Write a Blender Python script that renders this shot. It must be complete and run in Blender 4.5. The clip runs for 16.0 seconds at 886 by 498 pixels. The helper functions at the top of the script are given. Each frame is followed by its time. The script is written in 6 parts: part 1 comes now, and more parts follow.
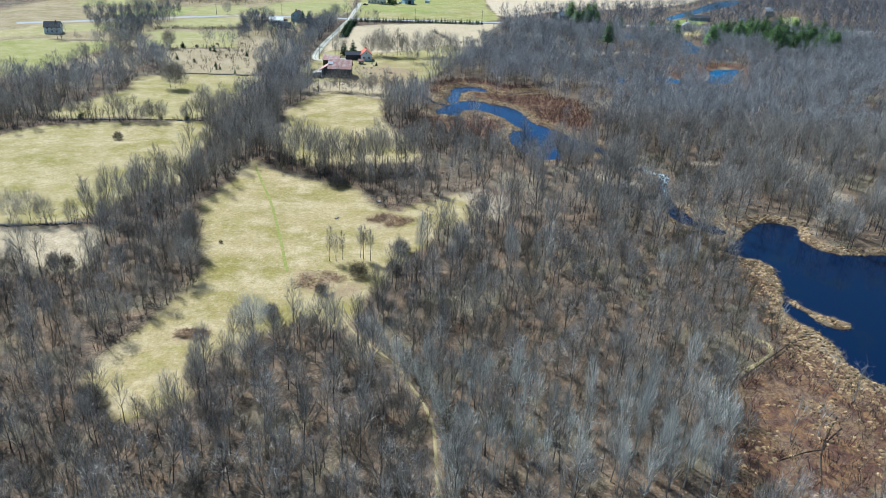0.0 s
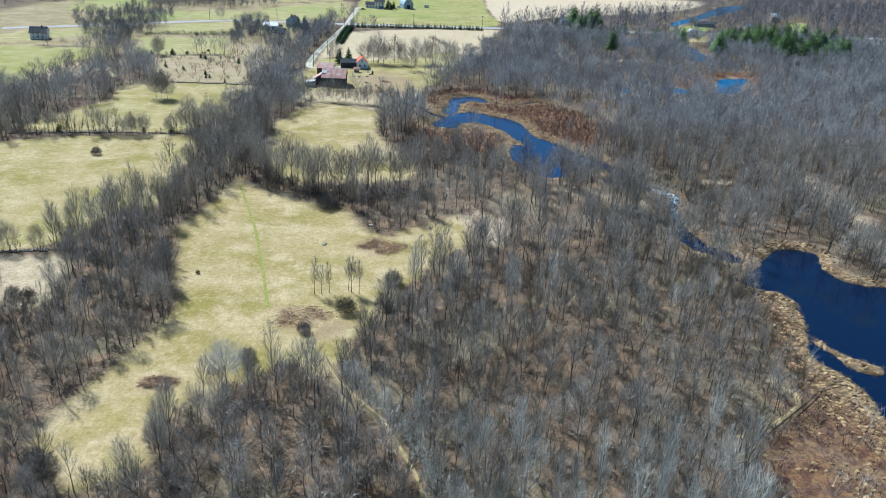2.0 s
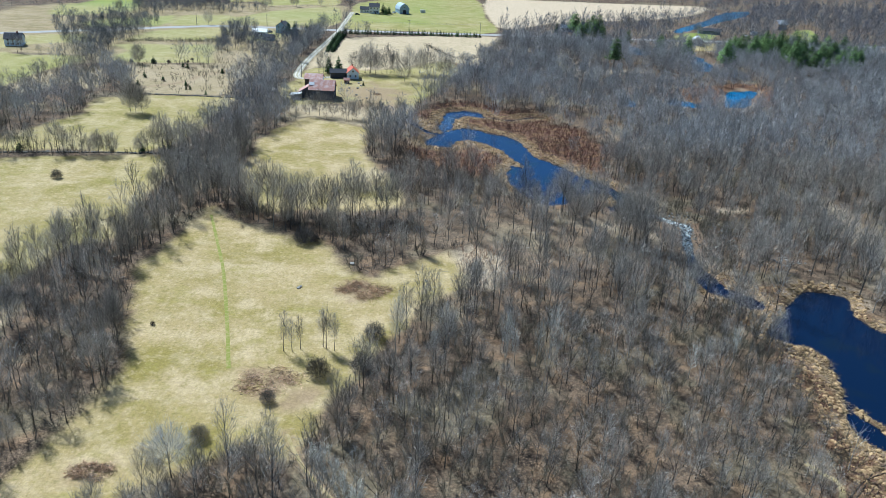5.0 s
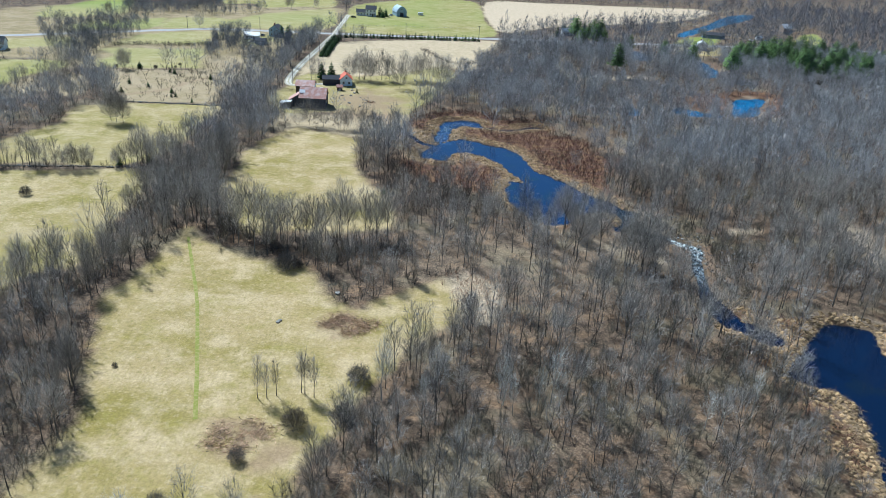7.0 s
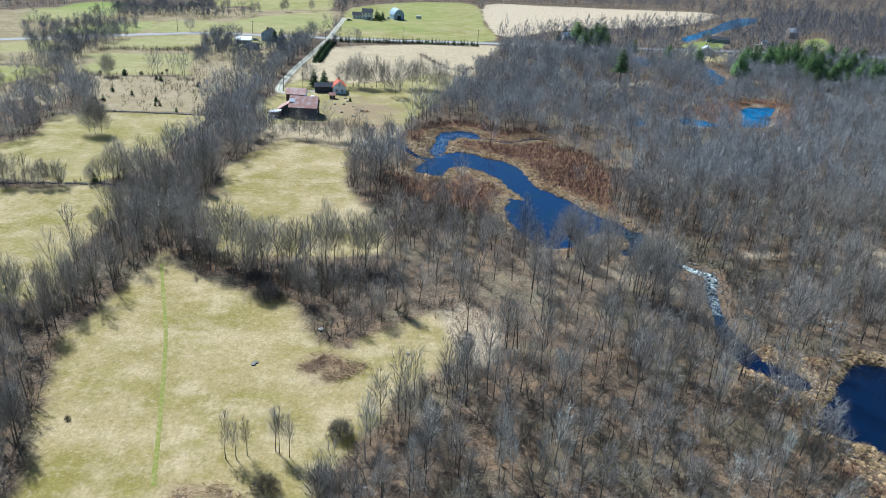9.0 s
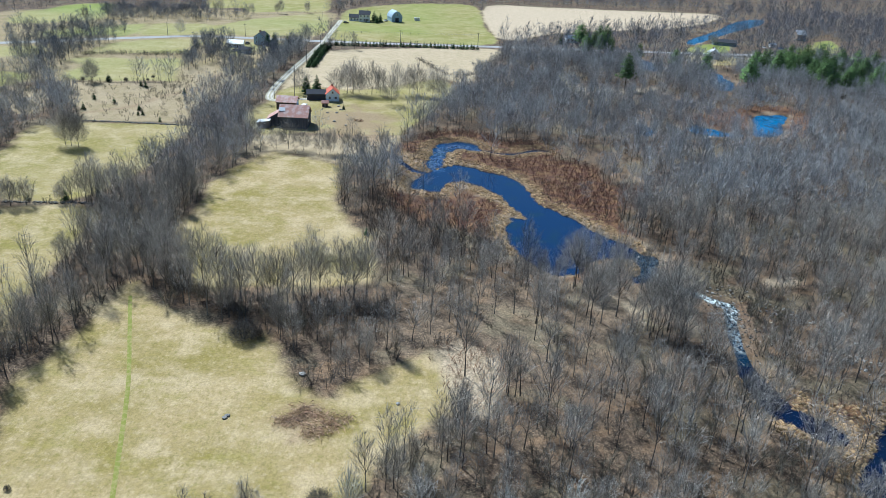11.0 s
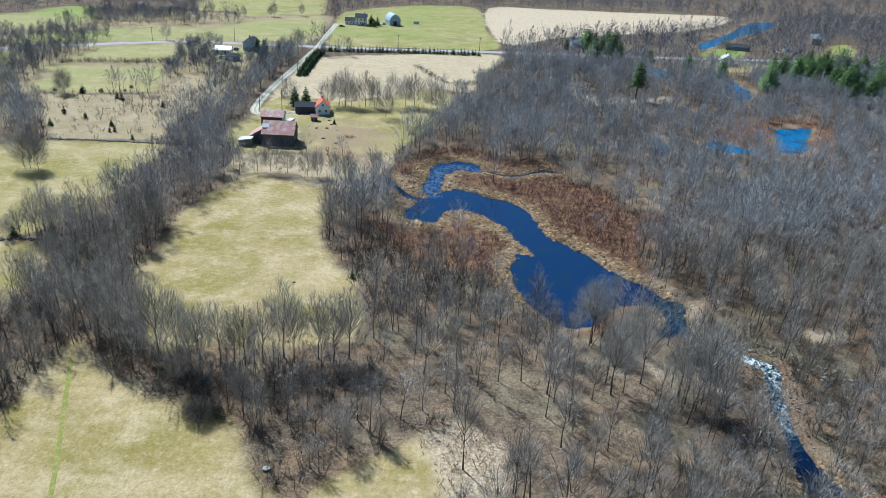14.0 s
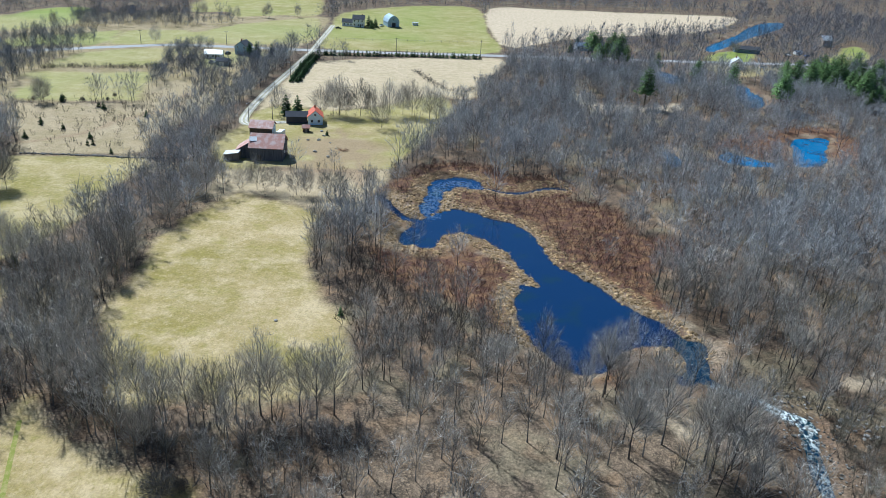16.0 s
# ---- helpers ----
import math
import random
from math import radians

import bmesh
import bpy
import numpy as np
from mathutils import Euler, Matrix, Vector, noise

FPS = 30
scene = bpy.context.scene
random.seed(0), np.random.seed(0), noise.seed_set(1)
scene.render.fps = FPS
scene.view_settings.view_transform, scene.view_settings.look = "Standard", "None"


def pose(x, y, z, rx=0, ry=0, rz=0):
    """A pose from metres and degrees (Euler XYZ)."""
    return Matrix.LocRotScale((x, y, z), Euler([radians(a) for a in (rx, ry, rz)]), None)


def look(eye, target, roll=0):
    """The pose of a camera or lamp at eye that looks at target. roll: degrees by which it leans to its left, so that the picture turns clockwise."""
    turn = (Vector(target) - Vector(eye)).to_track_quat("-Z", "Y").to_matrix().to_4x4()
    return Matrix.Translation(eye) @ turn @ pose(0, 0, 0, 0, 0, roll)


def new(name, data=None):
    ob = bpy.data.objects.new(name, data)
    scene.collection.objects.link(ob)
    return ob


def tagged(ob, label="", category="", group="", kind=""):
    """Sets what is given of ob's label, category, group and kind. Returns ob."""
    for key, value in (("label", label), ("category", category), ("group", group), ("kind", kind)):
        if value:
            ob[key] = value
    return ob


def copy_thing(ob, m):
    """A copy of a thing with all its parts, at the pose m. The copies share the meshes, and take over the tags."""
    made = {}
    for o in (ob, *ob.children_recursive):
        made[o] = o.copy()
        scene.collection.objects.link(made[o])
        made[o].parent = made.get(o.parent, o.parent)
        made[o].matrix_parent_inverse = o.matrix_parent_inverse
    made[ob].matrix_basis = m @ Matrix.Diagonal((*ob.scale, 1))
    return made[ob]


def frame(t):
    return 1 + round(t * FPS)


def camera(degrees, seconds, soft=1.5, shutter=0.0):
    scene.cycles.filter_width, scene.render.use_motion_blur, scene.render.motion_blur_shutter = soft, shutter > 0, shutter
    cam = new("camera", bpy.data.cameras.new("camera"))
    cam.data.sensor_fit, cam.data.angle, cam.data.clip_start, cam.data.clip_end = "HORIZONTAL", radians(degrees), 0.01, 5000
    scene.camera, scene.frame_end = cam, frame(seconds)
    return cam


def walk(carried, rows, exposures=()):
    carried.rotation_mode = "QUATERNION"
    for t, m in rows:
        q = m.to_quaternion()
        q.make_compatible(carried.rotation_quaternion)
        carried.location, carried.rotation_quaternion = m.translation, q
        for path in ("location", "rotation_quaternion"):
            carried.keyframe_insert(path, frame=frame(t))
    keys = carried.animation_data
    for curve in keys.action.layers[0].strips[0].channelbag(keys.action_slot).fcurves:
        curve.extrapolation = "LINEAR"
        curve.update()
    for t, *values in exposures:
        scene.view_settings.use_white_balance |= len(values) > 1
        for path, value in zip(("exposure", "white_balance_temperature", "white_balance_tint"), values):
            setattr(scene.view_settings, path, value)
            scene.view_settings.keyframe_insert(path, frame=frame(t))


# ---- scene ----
cam = camera(62.0, 16.0, soft=0.7)
PATH = [
    (0, (0.395, 21.975, 82.611), (0.388, 23.79, 81.772), 3.0),
    (0.5, (0.521, 26.174, 82.695), (0.514, 27.99, 81.857), 3.1),
    (1, (0.682, 30.282, 82.8), (0.675, 32.098, 81.963), 3.1),
    (1.5, (0.873, 34.315, 82.919), (0.866, 36.132, 82.084), 3.2),
    (2, (1.089, 38.289, 83.048), (1.082, 40.106, 82.214), 3.2),
    (2.5, (1.325, 42.218, 83.182), (1.319, 44.036, 82.348), 3.3),
    (3, (1.577, 46.117, 83.316), (1.572, 47.935, 82.483), 3.4),
    (3.5, (1.841, 49.997, 83.447), (1.836, 51.816, 82.615), 3.4),
    (4, (2.112, 53.871, 83.572), (2.108, 55.69, 82.74), 3.5),
    (4.5, (2.388, 57.748, 83.687), (2.385, 59.568, 82.856), 3.5),
    (5, (2.665, 61.64, 83.791), (2.662, 63.459, 82.96), 3.5),
    (5.5, (2.94, 65.553, 83.881), (2.938, 67.372, 83.05), 3.6),
    (6, (3.21, 69.496, 83.956), (3.208, 71.316, 83.126), 3.6),
    (6.5, (3.472, 73.475, 84.016), (3.471, 75.295, 83.186), 3.7),
    (7, (3.726, 77.497, 84.06), (3.725, 79.316, 83.23), 3.7),
    (7.5, (3.968, 81.564, 84.088), (3.968, 83.384, 83.258), 3.7),
    (8, (4.197, 85.683, 84.1), (4.198, 87.503, 83.271), 3.7),
    (8.5, (4.413, 89.853, 84.099), (4.413, 91.674, 83.27), 3.8),
    (9, (4.613, 94.079, 84.085), (4.613, 95.899, 83.257), 3.8),
    (9.5, (4.797, 98.359, 84.061), (4.798, 100.179, 83.232), 3.8),
    (10, (4.965, 102.693, 84.029), (4.965, 104.514, 83.201), 3.8),
    (10.5, (5.117, 107.081, 83.993), (5.117, 108.901, 83.164), 3.8),
    (11, (5.252, 111.52, 83.955), (5.251, 113.34, 83.126), 3.8),
    (11.5, (5.372, 116.006, 83.92), (5.37, 117.826, 83.091), 3.8),
    (12, (5.476, 120.534, 83.892), (5.474, 122.354, 83.063), 3.8),
    (12.5, (5.565, 125.101, 83.877), (5.563, 126.92, 83.047), 3.8),
    (13, (5.642, 129.698, 83.88), (5.639, 131.517, 83.05), 3.8),
    (13.5, (5.707, 134.319, 83.907), (5.703, 136.138, 83.076), 3.8),
    (14, (5.763, 138.955, 83.965), (5.758, 140.774, 83.133), 3.8),
    (14.5, (5.811, 143.597, 84.06), (5.805, 145.416, 83.227), 3.8),
    (15, (5.853, 148.235, 84.2), (5.847, 150.053, 83.365), 3.8),
    (15.5, (5.894, 152.857, 84.393), (5.887, 154.674, 83.557), 3.8),
    (16, (5.934, 157.45, 84.647), (5.927, 159.266, 83.809), 3.8),
]
walk(cam, [(t, look(eye, target, roll)) for t, eye, target, roll in PATH], [(0.0, 0.46, 5400.0, 1.0), (4.0, 0.41, 5400.0, 1.0), (8.0, 0.35, 5400.0, 2.0), (16.0, 0.32, 5400.0, 2.0)])

# ---- light ----
SUN_AZ, SUN_EL = radians(-41), radians(48)
world = bpy.data.worlds.new("sky")
scene.world = world
world.use_nodes = True
wn = world.node_tree.nodes
sky = wn.new("ShaderNodeTexSky")
sky.sky_type, sky.sun_disc = "NISHITA", False
sky.altitude = 400
sky.sun_elevation, sky.sun_rotation = SUN_EL, SUN_AZ
sky.air_density, sky.dust_density, sky.ozone_density = 1.2, 0.0, 7.0
world.node_tree.links.new(sky.outputs[0], wn["Background"].inputs[0])
wn["Background"].inputs[1].default_value = 0.05
sun = new("sun", bpy.data.lights.new("sun", "SUN"))
sun.data.energy, sun.data.angle, sun.data.color = 5.0, radians(0.5), (1.0, 0.97, 0.935)
sun.matrix_world = look((math.sin(SUN_AZ) * math.cos(SUN_EL) * 300, math.cos(SUN_AZ) * math.cos(SUN_EL) * 300 + 300, math.sin(SUN_EL) * 300), (0, 300, 0))

# ---- plan of the land: outlines of open areas, wet areas, roads and trails ----
AREAS = {
    "meadow_near": [(-67, 263.9), (-59.2, 255.4), (-49.7, 250.2), (-39.2, 247.9), (-31.4, 244.5), (-26.5, 236.5), (-22.6, 229.6), (-18.8, 225.8), (-12.6, 226.6), (-7, 233.7), (-0.8, 238.6), (5.1, 243.7), (8.1, 233.6), (8.2, 224.9), (3.4, 215.9), (-1.6, 208.7), (-5.5, 202.6), (-8.7, 195.9), (-10.7, 189.3), (-16.6, 173.6), (-18.8, 163.3), (-21.2, 157.8), (-28.6, 159.8), (-35.5, 155.3), (-42.8, 147.5), (-47.3, 140.6), (-47.1, 136.1), (-45.3, 129.3), (-48.9, 124.8), (-55.2, 123.6), (-58.8, 128.1), (-64.9, 130.4), (-65.8, 138.1), (-63.9, 146.2), (-61.1, 158.3), (-57.3, 172.3), (-58.3, 180.4), (-67.1, 207.3), (-72.1, 223.7), (-70.5, 236), (-68.7, 248.6)],
    "meadow_mid": [(-69.9, 336.4), (-66.3, 353.3), (-59.9, 370.9), (-48.4, 367.1), (-33.3, 360.6), (-31.5, 342.9), (-29.1, 325.4), (-23.3, 311), (-17.6, 301.1), (-14, 291.9), (-10.8, 280.6), (-12.4, 272.8), (-22.5, 269.8), (-32.4, 267.5), (-41.9, 265.1), (-48.8, 264.3), (-54.9, 268.7), (-63, 285.5), (-67.4, 296.7), (-68, 310.2), (-69.9, 325.7)],
    "meadow_left": [(-215.2, 253.3), (-185.6, 265.4), (-163.3, 278.1), (-151, 294.4), (-122, 303.5), (-96.3, 307), (-89.7, 284.7), (-87.7, 258.3), (-84.1, 240.7), (-94.4, 229.8), (-96.1, 217.9), (-102.9, 205.1), (-119.1, 200.9), (-166.3, 193.6)],
    "meadow_upper": [(-149, 354.9), (-152.7, 384), (-121.5, 396.2), (-98.9, 397.8), (-98.1, 373.1), (-97, 336.5), (-107, 311.8), (-135.7, 309.4), (-149.5, 304.8), (-160.4, 308.7), (-157.4, 331.3)],
    "scrub": [(-179.3, 454.7), (-170.9, 459.0), (-155.3, 461.4), (-142.9, 465.9), (-131.5, 470.2), (-133.6, 489.2), (-134.2, 514.7), (-127.2, 518.3), (-116.2, 496.7), (-102.9, 488.0), (-97.9, 463.5), (-102.5, 447.5), (-107.3, 431.2), (-103.5, 405.6), (-115.3, 399.7), (-129.7, 397.1), (-141.8, 395.7), (-150.9, 414.3), (-166.6, 430.1)],
    "pasture_wide": [(-95, 478), (-95, 540), (-95, 600), (-93, 700), (-104, 768), (-160, 745), (-215, 735), (-262, 712), (-330, 640), (-330, 480), (-290, 440), (-240, 470), (-205, 472), (-182, 458), (-135, 472)],
    "belt_west": [(-219.5, 491.3), (-266.1, 566.2), (-256.3, 581.8), (-245.8, 598.4), (-240.2, 613.9), (-221.5, 622.0), (-203.5, 579.8), (-204.2, 547.9), (-199.8, 527.7), (-200.5, 509.1), (-195.9, 486.5), (-193.4, 464.9)],
    "belt_brook": [(-247.8, 649.0), (-258.4, 688.6), (-227.4, 710.5), (-199.2, 724.9), (-183.1, 696.1), (-161.1, 725.0), (-155.8, 706.4), (-175.1, 672.2), (-206.1, 658.0), (-234.2, 637.7)],
    "belt_houses": [(-133.4, 488.1), (-148.2, 530.7), (-146.1, 540.3), (-158.5, 576.8), (-151.7, 588.5), (-139.6, 597.0), (-135.2, 573.1), (-135.3, 554.8), (-127.6, 523.6), (-134.7, 515.9), (-132.8, 500.0)],
    "belt_lane": [(-114.6, 493.6), (-126.0, 521.4), (-134.0, 555.3), (-121.3, 548.8), (-118.1, 565.8), (-112.0, 581.6), (-106.3, 590.9), (-89.2, 588.2), (-82.2, 535.5), (-81.5, 492.0), (-81.0, 461.4), (-81.6, 439.1), (-91.6, 449.4), (-96.7, 461.9), (-101.4, 487.3)],
    "pasture_a": [(-202.8, 508.4), (-194.2, 518.1), (-178.6, 520.6), (-162.6, 525.9), (-149.3, 529.0), (-140.7, 503.7), (-133.5, 474.9), (-145.4, 471.4), (-157.5, 465.9), (-173.2, 463.4), (-183.4, 463.6), (-189.5, 476.9), (-188.7, 491.2), (-196.4, 502.5)],
    "pasture_b": [(-200.6, 526.0), (-205.4, 549.1), (-201.1, 567.9), (-190.3, 579.3), (-169.8, 593.0), (-150.2, 598.7), (-149.4, 582.0), (-155.9, 570.7), (-148.9, 547.0), (-153.9, 543.7), (-170.5, 540.9), (-185.1, 534.3)],
    "pasture_c": [(-201.4, 598.2), (-208.0, 632.5), (-205.1, 648.3), (-176.9, 661.0), (-168.8, 657.1), (-153.6, 698.7), (-129.4, 734.4), (-106.6, 755.4), (-90.1, 654.8), (-112.5, 630.0), (-154.7, 617.2), (-183.2, 601.5)],
    "pasture_d": [(-294.9, 612.5), (-308.2, 652.0), (-305.9, 667.4), (-300.0, 714.8), (-273.5, 729.4), (-259.6, 687.9), (-249.2, 653.6), (-263.6, 631.6), (-275.2, 614.4)],
    "pasture_e": [(-201.7, 747.2), (-219.5, 810.7), (-201.9, 867.6), (-136.4, 909.1), (-109.0, 778.2), (-134.8, 757.9), (-153.7, 744.9), (-164.3, 736.2), (-179.7, 758.9)],
    "pasture_f": [(-271.2, 413.0), (-270.8, 440.9), (-262.3, 459.0), (-248.4, 469.8), (-229.8, 465.9), (-205.1, 470.0), (-194.8, 454.1), (-202.9, 430.4), (-202.4, 402.2), (-201.3, 380.2), (-211.1, 369.9), (-224.1, 356.8)],
    "scrub_west": [(-199.1, 378.2), (-200.4, 395.5), (-200.9, 421.1), (-192.1, 440.5), (-182.2, 445.3), (-169.6, 423.8), (-164.7, 401.1), (-182.2, 405.0), (-186.2, 395.2), (-188.8, 383.6)],
    "lawn_a": [(-145.3, 591.0), (-131.0, 596.4), (-111.3, 604.0), (-106.3, 590.9), (-113.5, 581.1), (-118.7, 565.6), (-122.1, 551.6), (-136.8, 559.1), (-136.6, 572.6)],
    "pasture_g": [(-258.2, 585.0), (-246.8, 606.6), (-230.6, 622.6), (-214.4, 644.1), (-204.3, 603.2), (-208.4, 587.4), (-217.9, 589.5), (-233.5, 575.5), (-244.7, 567.2)],
    "lawn_west": [(-291.2, 474.0), (-280.8, 491.1), (-271.8, 513.6), (-251.2, 531.7), (-231.8, 539.1), (-222.2, 517.1), (-244.3, 495.0), (-253.2, 478.7), (-268.2, 469.3), (-275.9, 454.5)],
    "sand_patch": [(72.7, 530.3), (77.5, 524.5), (92.5, 528.7), (103.5, 527.1), (120.8, 539.1), (121.9, 529.8), (107.3, 519.0), (89.9, 515.4), (74.3, 504.6), (70.6, 515.7)],
    "gold_bank": [(48.3, 270.5), (51.2, 273.4), (54.9, 271.3), (55.8, 267.3), (50.3, 265.9)],
    "gold_slope": [(91.9, 289.0), (100.9, 290.9), (98.5, 286.2), (91.1, 285.0)],
    "outlet_isle": [(53.9, 296.8), (56.7, 298.0), (58.6, 295.8), (58.8, 291.8), (57.6, 288.4), (55.7, 287.8), (54.2, 290.1), (53.0, 291.1)],
    "lawn_b": [(182.7, 700.3), (198.2, 717.7), (211.9, 727.7), (225.6, 728.1), (211.0, 691.0), (191.7, 677.7), (180.8, 673.8), (175.4, 678.2)],
    "lawn_c": [(170, 658), (192, 668), (221, 668), (207, 641), (182, 626), (172, 633)],
    "lawn_d": [(276.8, 719.1), (296.0, 744.9), (321.8, 785.6), (338.8, 797.8), (325.0, 750.9), (295.8, 708.3), (272.9, 693.9)],
    "farm_field": [(-93, 789), (-55, 858), (-14, 889), (21, 882), (28, 739), (32, 657), (-27, 638), (-81, 628), (-86, 688)],
    "hay_field": [(-79, 581), (-32, 609), (28, 635), (32, 603), (18, 544), (12, 519), (-7, 521), (-25, 497), (-48, 480), (-72, 483), (-79, 472), (-82, 501), (-81, 537)],
    "stubble_field": [(33, 893), (96, 918), (166, 933), (287, 956), (238, 858), (184, 801), (130, 766), (85, 730), (36, 685)],
    "yard": [(-79, 448), (-80, 470), (-71, 482), (-48, 479), (-24, 496), (-4, 519), (5, 496), (-1, 462), (-7, 433), (-14.2, 411.7), (-15.6, 405), (-25, 400.6), (-40.6, 399.7), (-52.1, 398.5), (-70.5, 394.6), (-82, 415.6), (-82, 434)],
    "bank": [(-70.8, 390.4), (-51.5, 395.6), (-32.3, 396.6), (-15.3, 402), (-17.6, 379), (-20.8, 368.5), (-26.6, 361.4), (-33.5, 361.9), (-49, 369.5), (-60.6, 373.2), (-68.1, 371.8)],
    "brushy_meadow": [(-156.6, 190.5), (-130.8, 195.5), (-117.7, 198.4), (-103.8, 200.7), (-90.9, 202.4), (-88.9, 189.6), (-86.8, 177.6), (-98.2, 178.6), (-107.1, 180), (-143, 173.1)],
    "marsh_east": [(3.1, 385.7), (19.9, 386.3), (44.1, 385.7), (57.9, 379.7), (63.7, 359.8), (73.1, 360.6), (72.6, 344.9), (60.9, 329.4), (60.9, 311.8), (65.1, 298.6), (61.5, 292.5), (49.5, 315.7), (37.8, 333.1), (25.1, 362.6), (12.4, 369.9)],
    "marsh_west": [(-14.5, 338.2), (-10.7, 354.6), (-7.4, 345), (-1.7, 341.8), (3.1, 341.1), (5.8, 352.5), (15.7, 354.1), (23.2, 340.6), (28.9, 324.6), (24.4, 315), (24, 304.2), (26.5, 294.4), (21.6, 295.4), (16.2, 303.1), (6.9, 312.5), (-2.8, 315.4), (-9.3, 325.2)],
    "marsh_inlet": [(-18.1, 375.4), (-12.6, 393.7), (-1.7, 408), (16.4, 408.7), (18.2, 394.2), (12.4, 377.1), (7.1, 370.3), (-2.8, 359.4), (-9.4, 358.3)],
    "marsh_near": [(80.9, 215.3), (82.9, 207.3), (87.4, 198.7), (84.7, 185.2), (81.8, 174.2), (86.2, 163), (86.3, 155.2), (91.2, 146.6), (97, 133.8), (89.1, 113.5), (50.2, 110.6), (50.5, 123.8), (54.1, 133.4), (58.8, 142.6), (66.3, 151.2), (73.5, 161.7), (74.9, 178.4), (76.3, 196.7)],
    "marsh_creek": [(66.7, 238.6), (69.2, 224.2), (74.1, 211.2), (78.5, 212.3), (84, 220.4), (93, 228.9), (99.8, 235.1), (88, 233.6), (79.9, 236.4), (74.4, 243.7)],
    "marsh_head": [(-11.3, 375.6), (-9.5, 398.6), (-0.1, 413.5), (16.6, 415.2), (26.7, 406.2), (44.9, 405.6), (44.7, 386.4), (25.3, 379), (18, 381.3), (7.1, 365.6), (-4.8, 359.7)],
    "pond": [(-7.4, 345), (-5.4, 354.7), (-2, 360.4), (1.2, 365.1), (7.1, 371.7), (15, 369.9), (17.9, 365.8), (26, 362.8), (31.9, 351.2), (33.7, 340.1), (37.9, 333.8), (41.7, 329.1), (47.2, 322.4), (52, 314.4), (58.6, 308.1), (61.5, 301.7), (62.6, 295.3), (59.6, 285.6), (54.6, 282.5), (56, 288.7), (56.7, 295.3), (52.3, 297.7), (46.9, 295.6), (42.9, 290.2), (38.5, 285.1), (32.7, 285.4), (28.3, 291.5), (25, 299.3), (23.5, 306.7), (24.7, 319.4), (26.4, 323.6), (30.5, 322.1), (28.7, 327.1), (25.9, 334), (21.7, 341.9), (15.6, 350.1), (10.7, 353.7), (5.1, 350.3), (2.3, 340.9), (-2.4, 341.7)],
    "pond_low": [(77.2, 209.8), (83.4, 218), (92.1, 228.8), (98.1, 233.6), (106.3, 231.2), (103.3, 220.6), (106.3, 214.7), (113.2, 212.2), (124.5, 213.3), (152.6, 209.5), (145.1, 170.2), (108, 134.8), (95.7, 138.8), (90.1, 147.1), (86.3, 155.2), (86.1, 162.8), (84.8, 168.4), (81.6, 173.2), (84.5, 185.2), (87, 197.7), (85.6, 204), (81.7, 206)],
    "pool_a": [(157, 481), (167, 488), (176, 489), (165, 466), (157, 449), (145, 444), (149, 459)],
    "pool_b": [(114.3, 449.6), (120.7, 456.5), (122.8, 452.3), (128.0, 450.4), (130.7, 446.5), (138.7, 445.3), (135.9, 441.1), (126.2, 439.0), (119.5, 439.0), (115.3, 443.1)],
    "pool_c": [(93.3, 458.2), (94.5, 450.5), (97.4, 442.1), (95.2, 433.7), (90.2, 434.8)],
    "river_a": [(130.7, 629.6), (125.4, 602.3), (133.3, 593.7), (141.3, 602.6), (141.5, 612.4), (136.2, 626.1)],
    "river_b": [(172, 603), (175, 598), (175, 580), (175, 566), (167, 546), (158, 546), (162, 571)],
    "river_c": [(191, 732), (203, 757), (242, 820), (295, 914), (330, 943), (314, 900), (265, 830), (222, 765), (195, 724)],
    "clearing_a": [(130.4, 302.5), (137.1, 300.1), (134.8, 279.9), (135.6, 259.7), (122.9, 240.3), (114.2, 236.8), (128.2, 256), (126.9, 275.5)],
    "clearing_b": [(60.8, 263.4), (65.4, 266.2), (67.5, 261.2), (66.8, 255.5), (61.3, 256.3)],
    "clearing_c": [(42.1, 271.1), (48.4, 275.2), (51.2, 271.2), (48.5, 266.8), (42, 265.3)],
    "clearing_d": [(4.1, 243.1), (11.5, 247), (18.8, 243.2), (19.2, 231.6), (15.2, 222.4), (9.5, 227.6), (6.3, 234.4)],
    "aspens": [(-3.2, 144.5), (3.1, 135.7), (13.7, 136.7), (30, 132.1), (52.6, 142.1), (55.1, 130.3), (46.6, 110.3), (2.7, 107.1), (0.4, 122.6)],
    "marsh_pool": [(116, 461), (132, 482), (162, 503), (183, 508), (190, 489), (177, 457), (159, 442), (157, 447), (140, 441), (113, 441)],
    "isle": [(85.2, 183.1), (87.3, 178.9), (89.9, 175.9), (92.0, 173.8), (94.4, 172.1), (92.9, 169.7), (89.8, 170.5), (88.1, 172.2), (87.2, 175.7), (85.5, 179.2)],
    "scar_near": [(-35.5, 180.3), (-33, 184), (-28, 183.1), (-24.7, 177.9), (-19.9, 177.1), (-18.2, 173.5), (-25.8, 169.2), (-31, 172.3)],
    "scar_pile": [(-22, 216.6), (-20.6, 222), (-15.9, 223.5), (-10.7, 220.9), (-10.7, 216.4), (-15.5, 212.8), (-19.8, 212.5)],
    "scar_far": [(-54.7, 150.4), (-53.2, 153), (-48.3, 153.5), (-47.5, 151.8), (-50.4, 149.8), (-53.3, 149)],
